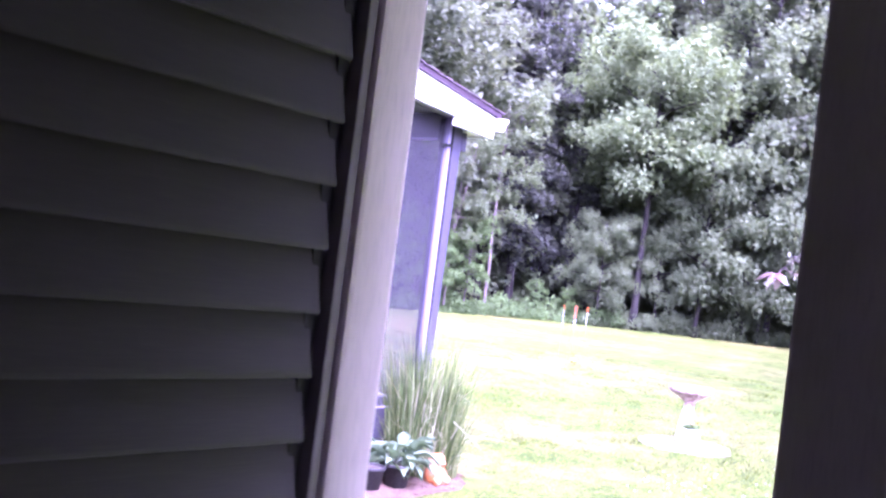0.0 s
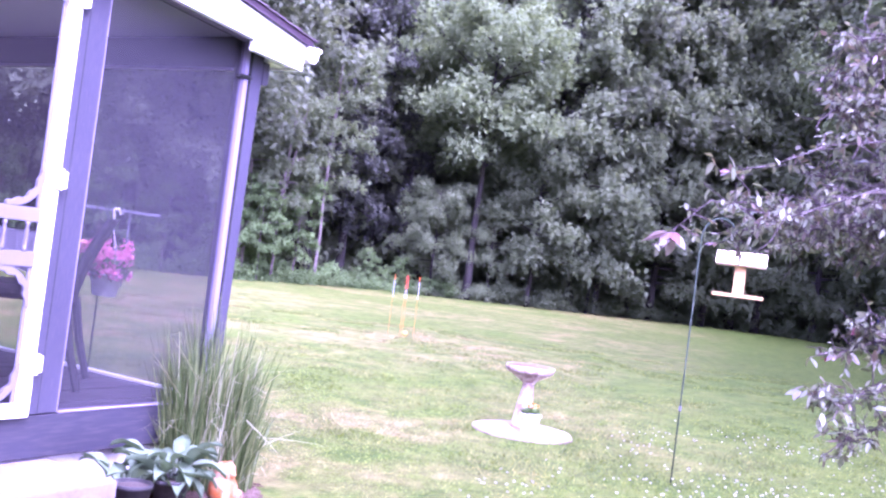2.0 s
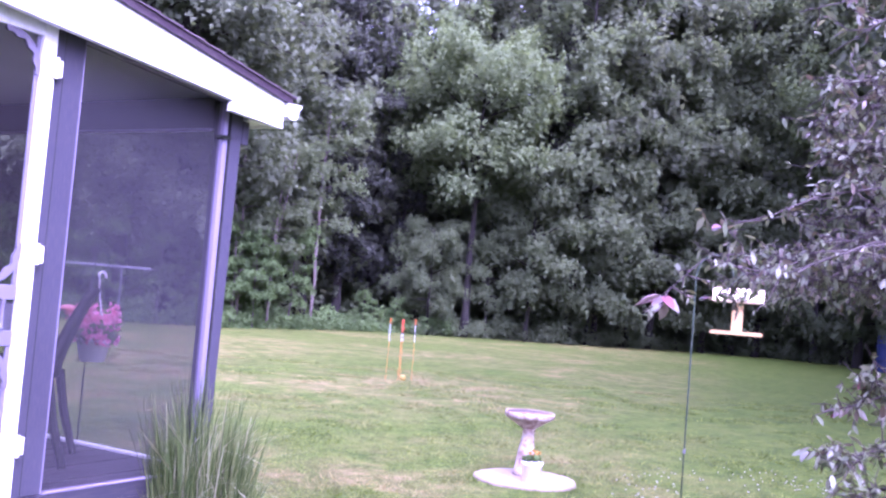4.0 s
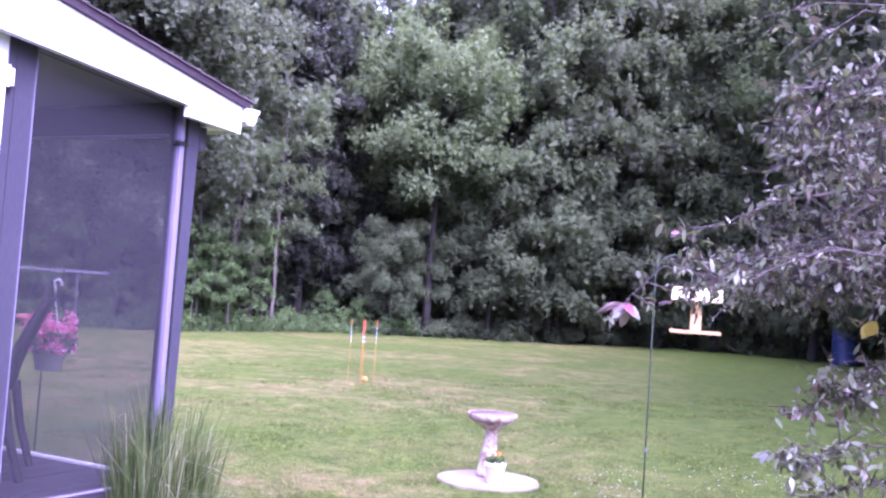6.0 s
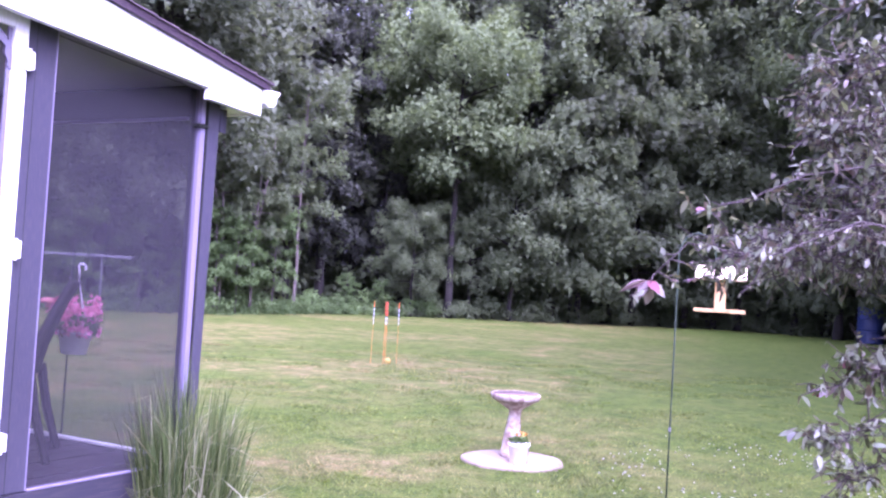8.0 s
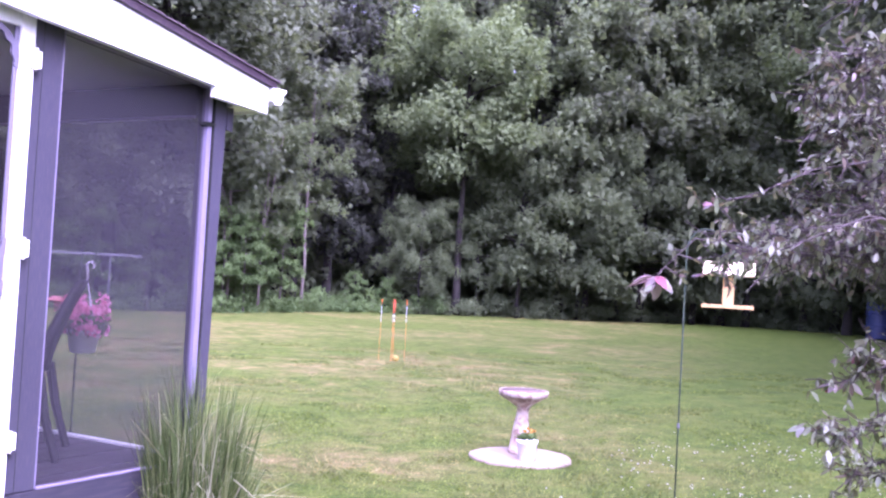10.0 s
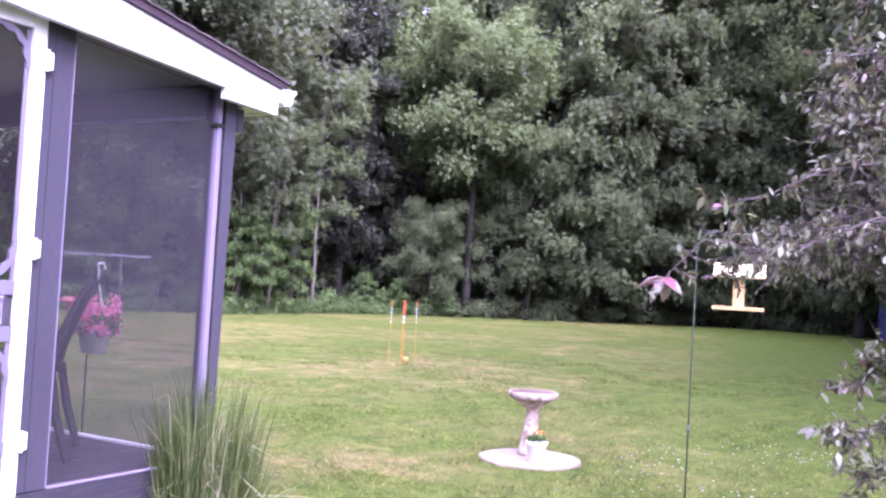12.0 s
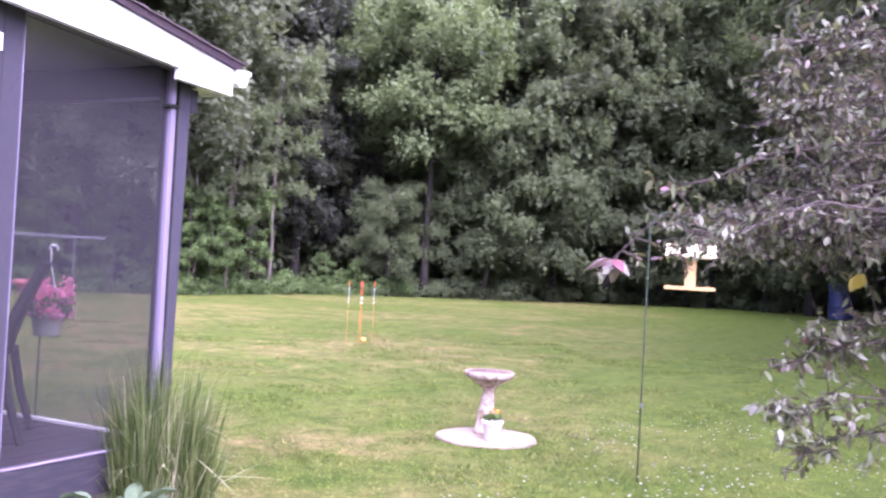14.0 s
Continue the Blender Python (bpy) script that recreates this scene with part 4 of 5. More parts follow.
def figurine():
    """A small squat glazed garden figure, plain in shape."""
    bm = lathe(bmesh.new(), [(0.050, 0.0), (0.066, 0.008), (0.072, 0.035), (0.068, 0.070), (0.056, 0.096), (0.047, 0.108), (0.050, 0.122), (0.052, 0.142), (0.046, 0.162), (0.032, 0.176), (0.012, 0.183)], 24)
    for x, y, z, r in ((-0.045, -0.05, 0.026, 0.028), (0.035, -0.058, 0.030, 0.030), (-0.034, 0.006, 0.166, 0.016), (0.034, 0.006, 0.166, 0.016), (0.0, -0.046, 0.130, 0.020)):
        bmesh.ops.create_icosphere(bm, subdivisions=2, radius=r, matrix=Matrix.Translation((x, y, z)))
    solid("garden_figurine", bm, FIGURE, "small orange and white glazed garden figurine on mulch", "figurine", smooth=True, at=(4.985, 3.36, 0.012))


step()
bed()
hosta((4.70, 3.46, 0.02), 46, 2, 0.82)
hosta((4.52, 3.50, 0.02), 12, 5, 0.66)
hosta_pot = thing("plant_pot", "dark plastic plant pot among the hostas", "plant pot", (4.44, 3.40, 0.012), group="plant pots in the bed")
part("pot", lathe(bmesh.new(), [(0.062, 0.0), (0.080, 0.12), (0.088, 0.122), (0.088, 0.142), (0.078, 0.142), (0.074, 0.125)], 24), BLACK, hosta_pot, smooth=True)
part("soil", lathe(bmesh.new(), [(0.074, 0.118), (0.074, 0.128), (0.02, 0.132)], 20), SOIL, hosta_pot)
copy_thing(hosta_pot, pose(4.645, 3.375, 0.012))
hosta((4.87, 3.58, 0.02), 8, 9, 0.62)
ornamental_grass()
figurine()


# ---- lawn things ----
def bird_bath():
    b = thing("bird_bath", "weathered pale cast-stone bird bath leaning on a round slab", "bird bath", (8.735, 3.53, 0.035))
    tilt = pose(0, 0, 0, 0, 3.4, -61)
    ped = lathe(bmesh.new(), [(0.088, 0.0), (0.09, 0.012), (0.082, 0.03), (0.076, 0.06), (0.068, 0.16), (0.056, 0.26), (0.046, 0.325), (0.052, 0.338), (0.045, 0.352), (0.058, 0.372)], 28)
    bmesh.ops.transform(ped, matrix=tilt, verts=ped.verts[:])
    part("pedestal", ped, BATH, b, "stained fluted pedestal", True)
    bowl = lathe(bmesh.new(), [(0.045, 0.362), (0.066, 0.378), (0.110, 0.408), (0.162, 0.440), (0.186, 0.452), (0.196, 0.462), (0.200, 0.492), (0.196, 0.503), (0.186, 0.501), (0.170, 0.470), (0.09, 0.446), (0.02, 0.440)], 40)
    level = Matrix.Translation((0.0095, -0.017, 0.0))
    bmesh.ops.transform(bowl, matrix=level, verts=bowl.verts[:])
    part("bowl", bowl, [BATH], b, "shallow round bowl", True)
    inner = lathe(bmesh.new(), [(0.184, 0.4985), (0.169, 0.474), (0.09, 0.450), (0.02, 0.444)], 40)
    bmesh.ops.transform(inner, matrix=level, verts=inner.verts[:])
    part("bowl_stain", inner, BATH_IN, b, "brown stained inside", True)
    slab = lathe(bmesh.new(), [(0.40, -0.03), (0.405, 0.016), (0.395, 0.030), (0.37, 0.0355)], 48, (8.66, 3.47))
    for v in slab.verts:
        a = math.atan2(v.co.y - 3.47, v.co.x - 8.66)
        k = 1 + 0.018 * math.sin(3 * a + 1) + 0.012 * math.sin(7 * a) + 0.010 * math.sin(13 * a + 2)
        v.co.x, v.co.y = 8.66 + (v.co.x - 8.66) * k, 3.47 + (v.co.y - 3.47) * k
    solid("round_slab", slab, SLAB, "pale round concrete slab set in the lawn", "slab")
    pot = thing("flower_pot", "white pot of small orange flowers on the round slab", "flower pot", (8.47, 3.34, 0.037))
    part("pot", lathe(bmesh.new(), [(0.058, 0.0), (0.062, 0.004), (0.078, 0.13), (0.084, 0.132), (0.086, 0.155), (0.080, 0.157), (0.074, 0.14)], 28), POT, pot, "white plastic pot", True)
    part("soil", lathe(bmesh.new(), [(0.075, 0.132), (0.074, 0.140), (0.02, 0.146)], 20), SOIL, pot)
    rng = np.random.default_rng(5)
    n = 130
    c = np.c_[rng.normal(0, 0.035, n), rng.normal(0, 0.035, n), 0.165 + rng.random(n) * 0.035]
    foliage = new("foliage", leaves_mesh("foliage", c, unit(rng, n), unit(rng, n) * 0.4 + np.array([0, 0, 1.0]), rng.uniform(0.03, 0.05, n), rng.uniform(0.014, 0.022, n), LEAF_LIME))
    foliage.parent = pot
    n = 18
    c = np.c_[rng.normal(0, 0.03, n), rng.normal(0, 0.03, n), 0.20 + rng.random(n) * 0.04]
    fl = new("flowers", leaves_mesh("flowers", c, unit(rng, n), unit(rng, n), np.full(n, 0.024), np.full(n, 0.018), PETAL_ORANGE))
    fl.parent = pot


def marker_stake(x, y, lean, outer):
    """A slim driveway stake: the outer pair have short tips and paler rods, the middle pair long red ones."""
    s = thing("marker_stake", "thin yellow-orange marker stake with banded white top" if outer else "thin orange marker stake with a red tip in the lawn",
              "marker stake", (x, y, -0.02), group="marker stakes on the lawn")
    m = pose(0, 0, 0, 0, lean, 0)

    def seg(name, z0, z1, r, mat, label=""):
        bm = tube(bmesh.new(), [(0, 0, z0), (0, 0, z1)], [r, r], 8)
        bmesh.ops.transform(bm, matrix=m, verts=bm.verts[:])
        part(name, bm, mat, s, label)
    seg("rod", 0, 0.66, 0.0024, PALE_ROD if outer else ORANGE)
    for k in range(4):
        z = 0.661 + k * 0.07
        if z < (0.93 if outer else 0.80):
            seg("reflective_band", z, z + 0.044, 0.0048, BANDWHITE, "white reflective band")
            seg("dark_band", z + 0.0445, z + 0.0695, 0.0046, STEEL, "grey band")
    top = 0.662 + 0.07 * (4 if outer else 2)
    seg("tip", top, 1.03, 0.0052, ORANGE if outer else RED, "bright orange tip" if outer else "red tip")


def bird_feeder():
    h = thing("shepherd_hook", "slim dark green shepherd hook pole in the lawn", "shepherd hook", (7.93, 2.03, 0.0))
    pts = [(0, 0, -0.05), (0.0, 0, 0.9), (0.0, 0.0, 1.62)]
    for k in range(11):
        a = math.pi * k / 10
        u = 0.125 * (1 - math.cos(a))
        pts.append((0.50 * u, -0.86 * u, 1.66 + 0.16 * math.sin(a)))
    pts.append((0.50 * 0.25, -0.86 * 0.25, 1.63))
    part("pole", tube(bmesh.new(), pts, [0.0054] * len(pts), 8), GREEN_STAKE, h, smooth=True)
    part("collar", tube(bmesh.new(), [(0, 0, 0.50), (0, 0, 0.53)], [0.010, 0.010], 10), STEEL, h)
    f = thing("bird_feeder", "small pale pine bird feeder hanging from the hook", "bird feeder", (8.120, 1.790, 0.0), -78)
    part("tray", boxed((-0.165, -0.115, 1.302), (0.165, 0.115, 1.314), 0.003), WOOD, f, "pine tray")
    for y in (-0.115, 0.107):
        part("tray_edge", boxed((-0.165, y, 1.3145), (0.165, y + 0.008, 1.325), 0.002), WOOD, f)
    part("seed_box", boxed((-0.036, -0.045, 1.3145), (0.036, 0.045, 1.53), 0.003), WOOD, f, "upright pine seed box")
    for s in (-1, 1):
        bm = boxed((-0.165, 0.0, -0.006), (0.165, 0.135, 0.008), 0.003, pose(0, 0, 1.606, s * -40 if s > 0 else 40, 0, 0) @ Matrix.Diagonal((1, s, 1, 1)))
        bmesh.ops.recalc_face_normals(bm, faces=bm.faces)
        part("roof_board", bm, WOOD_ROOF, f, "pale roof board")
    for s in (-1, 1):
        part("hanger", tube(bmesh.new(), [(s * 0.10, 0, 1.606), (0, 0, 1.68)], [0.002, 0.002], 5), IRON, f)


def clothes_post():
    p = thing("clothes_post", "grey steel T-shaped clothes post on the far lawn", "clothes post", (15.44, 15.56, 0.0))
    part("upright", tube(bmesh.new(), [(0, 0, -0.05), (0, 0, 1.47)], [0.018, 0.018], 10), STEEL, p)
    part("crossbar", boxed((-1.19, -0.03, 1.472), (0.60, 0.03, 1.520), 0.006, pose(0, 0, 0, 0, 0, -60.6)), STEEL, p)


def hanging_basket(x, y, top_z, mat, name_label, s=1.0, seed=1):
    rng = np.random.default_rng(seed)
    b = thing("hanging_basket", name_label, "hanging basket", (x, y, top_z))
    part("pot", lathe(bmesh.new(), [(0.078 * s, -0.63), (0.086 * s, -0.625), (0.112 * s, -0.495), (0.120 * s, -0.493), (0.122 * s, -0.465), (0.112 * s, -0.463), (0.104 * s, -0.50)], 28), POT, b, "pale grey plastic pot", True)
    part("soil", lathe(bmesh.new(), [(0.105 * s, -0.51), (0.104 * s, -0.495), (0.03, -0.485)], 20), SOIL, b)
    for k in range(3):
        a = 2.1 * k + 0.4
        part("wire", tube(bmesh.new(), [(0.138 * s * math.cos(a), 0.138 * s * math.sin(a), -0.47), (0, 0, -0.10)], [0.003, 0.003], 5), WHITE, b)
    pts = [(0, 0, -0.11), (0.0, 0, -0.05)] + [(0.02 - 0.035 * math.cos(q), 0, -0.02 + 0.03 * math.sin(q)) for q in np.linspace(0.4, 3.6, 8)]
    part("hook", tube(bmesh.new(), pts, [0.009] * len(pts), 6), WHITE, b, "white plastic hook", True)
    n = 260
    d = unit(rng, n) * rng.uniform(0.5, 1.0, (n, 1)) ** 0.5
    c = d * np.array([0.19, 0.19, 0.11]) * s + np.array([0, 0, -0.42])
    fo = new("foliage", leaves_mesh("foliage", c, unit(rng, n) + np.array([0, 0, -0.3]), d + unit(rng, n) * 0.5, rng.uniform(0.04, 0.07, n), rng.uniform(0.02, 0.03, n), LEAF_MID))
    fo.parent = b
    n = 900
    d = unit(rng, n)
    cl = unit(rng, 46) * rng.uniform(0.55, 1.08, (46, 1))
    cc = cl[rng.integers(0, 46, n)] * np.array([0.20, 0.20, 0.13]) * s + np.array([0, 0, -0.365]) + rng.normal(0, 0.022, (n, 3))
    fl = new("blossoms", leaves_mesh("blossoms", cc, unit(rng, n), d, rng.uniform(0.024, 0.040, n), rng.uniform(0.022, 0.036, n), mat))
    fl.parent = b
    tagged(fl, "pink blossoms")


def double_hook(x, y, arms):
    """A shepherd hook with two arched arms; arms: (azimuth, reach, height of the arch's head)."""
    h = thing("shepherd_hook", "thin dark double shepherd hook holding a basket", "shepherd hook", (x, y, 0.0))
    top = max(a[2] for a in arms) - 0.10
    part("pole", tube(bmesh.new(), [(0, 0, -0.05), (0, 0, top * 0.5), (0, 0, top)], [0.006] * 3, 8), GREEN_STAKE, h, smooth=True)
    for az, reach, head in arms:
        ca, sa = math.cos(radians(az)), math.sin(radians(az))
        pts = [(0, 0, head - 0.11)]
        for k in range(9):
            a = math.pi * k / 8
            u = reach / 2 * (1 - math.cos(a))
            pts.append((u * ca, u * sa, head - 0.09 + 0.09 * math.sin(a)))
        pts += [(reach * 1.03 * ca, reach * 1.03 * sa, head - 0.15), (reach * 0.9 * ca, reach * 0.9 * sa, head - 0.175), (reach * 0.75 * ca, reach * 0.75 * sa, head - 0.16)]
        part("arm", tube(bmesh.new(), pts, [0.005] * len(pts), 8), GREEN_STAKE, h, smooth=True)


def hummingbird_feeder(x, y, z, hang):
    """A shallow coral-pink dish with a domed lid and a small red cup under it, on a thin rod."""
    f = thing("hummingbird_feeder", "small coral-pink dish feeder hanging from the hook", "feeder", (x, y, z))
    part("dish", lathe(bmesh.new(), [(0.020, -0.018), (0.044, -0.014), (0.055, -0.002), (0.056, 0.006), (0.050, 0.010)], 24), CORAL, f, "coral-pink dish", True)
    part("lid", lathe(bmesh.new(), [(0.049, 0.011), (0.046, 0.018), (0.030, 0.026), (0.008, 0.029)], 24), CORAL, f, "", True)
    part("cup", lathe(bmesh.new(), [(0.010, -0.046), (0.015, -0.042), (0.017, -0.0185)], 16), CORAL, f, "", True)
    part("rod", tube(bmesh.new(), [(0, 0, 0.03), (0.004, 0.002, hang * 0.6), (0, 0, hang)], [0.0025] * 3, 6), IRON, f)


bird_bath()
for x, y, l, m in ((15.16, 8.98, 0.8, True), (15.33, 8.85, 0.3, False), (15.40, 8.86, -0.4, False), (15.58, 8.74, -0.8, True)):
    marker_stake(x, y, l, m)
ball = bmesh.new()
bmesh.ops.create_uvsphere(ball, u_segments=20, v_segments=12, radius=0.055, matrix=Matrix.Translation((0, 0, 0.04)))
solid("yellow_ball", ball, YELLOW, "small yellow ball in the grass by the stakes", "ball", smooth=True, at=(15.40, 8.80, 0.0))
bird_feeder()
clothes_post()
hanging_basket(6.352, 5.867, 1.357, PETAL_PINK, "hanging pot of bright pink flowers on a hook", 1.0, 1)
double_hook(6.358, 5.94, ((-58, 0.095, 1.53), (122, 0.105, 1.37)))
hummingbird_feeder(6.282, 6.088, 1.084, 0.13)


# ---- plum tree at the entry ----
def plum_tree():
    rng = np.random.default_rng(11)
    t = thing("plum_tree", "small purple-leaved plum tree with drooping boughs", "tree", (4.75, -1.15, 0.0))
    O = Vector((4.75, -1.15, 0.0))
    wood = bmesh.new()
    tube(wood, [(0, 0, -0.1), (0.02, 0.03, 0.5), (-0.03, 0.06, 1.0), (0.0, 0.1, 1.5), (0.05, 0.05, 2.3), (0.02, 0.1, 3.1)], [0.085, 0.07, 0.062, 0.055, 0.035, 0.012], 12)
    part("trunk", wood, PLUM_BARK, t, "dark plum trunk", True)
    boughs = [   # way points from the trunk outward
        [(4.75, -1.05, 1.25), (4.45, -0.35, 1.55), (4.10, 0.35, 1.58), (3.92, 0.72, 1.50), (3.765, 0.965, 1.428)],
        [(4.72, -1.05, 1.45), (4.60, -0.30, 1.75), (4.40, 0.30, 1.80), (4.20, 0.68, 1.74), (4.06, 0.90, 1.63)],
        [(4.75, -1.05, 1.55), (4.70, -0.20, 1.75), (4.62, 0.45, 1.70), (4.55, 0.90, 1.58)],
        [(4.75, -1.05, 1.15), (4.60, -0.40, 1.27), (4.52, 0.20, 1.26), (4.43, 0.48, 1.21), (4.36, 0.62, 1.16)],
        [(4.75, -1.05, 1.05), (4.50, -0.45, 1.15), (4.44, 0.12, 1.13), (4.36, 0.50, 1.09), (4.28, 0.685, 1.042)],
        [(4.75, -1.05, 0.95), (4.58, -0.40, 1.06), (4.46, 0.10, 1.05), (4.40, 0.42, 0.98), (4.34, 0.565, 0.915)],
        [(4.75, -1.05, 1.20), (4.62, -0.40, 1.33), (4.52, 0.15, 1.33), (4.47, 0.42, 1.29), (4.42, 0.57, 1.24)],
        [(4.76, -1.05, 1.40), (4.74, -0.30, 1.60), (4.66, 0.40, 1.65), (4.55, 0.87, 1.575), (4.50, 0.965, 1.50), (4.46, 1.025, 1.45)],
        [(4.77, -1.05, 2.0), (4.60, -0.3, 2.30), (4.35, 0.35, 2.30), (4.10, 0.75, 2.22)],
        [(4.77, -1.05, 1.8), (4.40, -0.4, 2.05), (4.00, 0.25, 2.12), (3.80, 0.62, 2.02)],
        [(4.77, -1.05, 2.4), (4.9, -0.2, 2.7), (4.8, 0.5, 2.65)],
        [(4.77, -1.05, 1.7), (5.1, -0.4, 1.95), (5.2, 0.2, 1.9), (5.15, 0.7, 1.75)],
        [(4.77, -1.05, 1.6), (5.3, -1.2, 2.1), (5.7, -1.1, 2.3)],
        [(4.77, -1.05, 1.9), (4.6, -1.8, 2.3), (4.5, -2.3, 2.4)],
        [(4.77, -1.05, 1.5), (4.3, -1.3, 2.0), (4.0, -1.5, 2.2)],
    ]
    for k in range(24):      # the side of the crown that hangs towards the porch
        az, d = radians(rng.uniform(4.5, 13.0)), rng.uniform(2.9, 3.9)
        e = (1.39 + d * math.cos(az), 0.25 + d * math.sin(az), rng.uniform(1.50, 1.66 if az > radians(11) else 2.10))
        boughs.insert(11, [(4.76, -1.05, e[2] - 0.25), ((e[0] + 4.76) / 2, -0.3, e[2] + 0.05), (e[0] + rng.normal() * 0.06, 0.3, e[2] + 0.08 + rng.normal() * 0.05), e])
    for k in range(9):      # the far side of the crown
        a = radians(-165 + 22 * k + rng.uniform(-8, 8))
        z, reach = rng.uniform(1.3, 2.1), rng.uniform(1.1, 1.7)
        boughs.append([(4.76, -1.08, z), (4.76 + 0.5 * reach * math.cos(a), -1.08 + 0.5 * reach * math.sin(a), z + 0.35),
                       (4.76 + reach * math.cos(a), -1.08 + reach * math.sin(a), z + 0.45)])
    C, A, N, Ls, Ws = [], [], [], [], []
    TC, TA, TN, TL, TW = [], [], [], [], []
    for bi, b in enumerate(boughs):
        way = [Vector(p) - O for p in b]
        pts = []
        for w0, w1 in zip(way, way[1:]):
            pts += [w0, w0.lerp(w1, 0.5) + Vector(rng.normal(size=3)) * 0.03]
        pts.append(way[-1])
        n = len(pts)
        limb = tube(bmesh.new(), pts, [0.0052 * (1 - 0.9 * i / (n - 1)) + 0.0008 for i in range(n)], 7)
        bough = part("bough", limb, PLUM_BARK, t, smooth=True)
        dense = 60 if bi == 0 else 40 if bi == 1 else 34 if bi == 7 else 26 if bi in (8, 9, 10) else 92 if bi in (3, 4, 5, 6) else 100 if bi < 35 else 40
        twigs = bmesh.new()
        for k in range(dense):
            u = (0.22 + 0.78 * rng.random() ** (1.1 if bi in (0, 1) else 0.4 if 10 < bi < 35 else 0.75)) * (n - 1)
            i = min(int(u), n - 2)
            p0 = pts[i].lerp(pts[i + 1], u - i)
            d = Vector(rng.normal(size=3))
            d.z = 0.6 * d.z - 0.1
            reach = rng.uniform(0.05, 0.34 if bi > 10 else 0.24) * (1.15 - 0.7 * u / (n - 1))
            p1 = p0 + d.normalized() * reach
            mid = (p0 + p1) / 2 + Vector(rng.normal(size=3)) * 0.012
            tube(twigs, [p0, mid, p1], [0.0022, 0.0017, 0.0009], 4)
            for q in range(rng.integers(3, 7)):
                v = rng.uniform(0.25, 1.0)
                a = np.array(d.normalized()) * 0.4 + rng.normal(size=3) * 0.7 + np.array([0, 0, -0.5])
                a = a / np.linalg.norm(a)
                L = rng.choice([rng.uniform(0.015, 0.024), rng.uniform(0.022, 0.040)]) * (1.12 if bi in (3, 4, 5, 6, 7) else 1.2 if bi in (1, 8, 9) else 1.0)
                w = (p0.lerp(mid, v * 2) if v < 0.5 else mid.lerp(p1, v * 2 - 1)) + Vector(a) * L * 0.55
                C.append(w)
                A.append(a)
                N.append(rng.normal(size=3) * 0.6 + np.array([0, 0, 1.0]))
                Ls.append(L)
                Ws.append(L * rng.uniform(0.32, 0.46))
        tagged(part("twiggy_growth", twigs, PLUM_BARK, bough), kind="stuff")
        # the young leaves at the tip of the bough
        tip = pts[-1]
        for q in range(9 if bi == 0 else 4 if bi < 8 else 0):
            ang = 2 * math.pi * (q + rng.uniform(-0.2, 0.2)) / 6
            fwd = np.array((pts[-1] - pts[-2]).normalized())
            a = fwd * 0.35 + np.array([math.cos(ang) * 0.8, math.sin(ang) * 0.8, 0.25 - 1.1 * rng.random()])
            a = a / np.linalg.norm(a)
            L = rng.uniform(0.055, 0.082) if bi == 0 else rng.uniform(0.034, 0.052)
            TC.append(np.array(tip) + a * L * 0.55)
            TA.append(a)
            TN.append(rng.normal(size=3) * 0.35 + np.array([-0.2, -0.1, 1.0]))
            TL.append(L)
            TW.append(L * rng.uniform(0.40, 0.50))
    crown = new("crown", leaves_mesh("crown", np.array(C, float), np.array(A), np.array(N), np.array(Ls), np.array(Ws), LEAF_PLUM))
    crown.parent = t
    tagged(crown, "purple and grey-green leaves", kind="stuff")
    tips = new("young_leaves", leaves_mesh("young_leaves", np.array(TC, float), np.array(TA), np.array(TN), np.array(TL), np.array(TW), LEAF_PLUM_TIP))
    tips.parent = t
    tagged(tips, "reddish young leaves at the bough tips")
    y = new("yellow_leaf", leaves_mesh("yellow_leaf", np.array([[-0.63, 1.575, 1.405], [-0.615, 1.585, 1.40]]), np.array([[0.3, 0.5, -0.8], [-0.3, 0.4, -0.9]]), np.array([[-0.9, -0.2, 0.3], [-0.8, -0.3, 0.3]]), np.array([0.052, 0.045]), np.array([0.036, 0.032]), LEAF_YELLOW))
    y.parent = t
    tagged(y, "yellowed leaves")


plum_tree()


# ---- the woods ----
# below azimuth 3 the edge is out of view, drawn near to shade the lawn
EDGE = [(-80, 11), (-30, 12.5), (-12, 16), (-5, 26.5), (3, 41), (6, 45.5), (14, 46), (23, 40), (33, 36.5), (42, 30), (60, 27.5), (90, 27), (130, 28)]
HUB = (1.4, 0.25)


def edge_at(az):
    for (a0, d0), (a1, d1) in zip(EDGE, EDGE[1:]):
        if a0 <= az <= a1:
            return d0 + (d1 - d0) * (az - a0) / (a1 - a0)
    return 44.0


def polar(az, d):
    return HUB[0] + d * math.cos(radians(az)), HUB[1] + d * math.sin(radians(az))


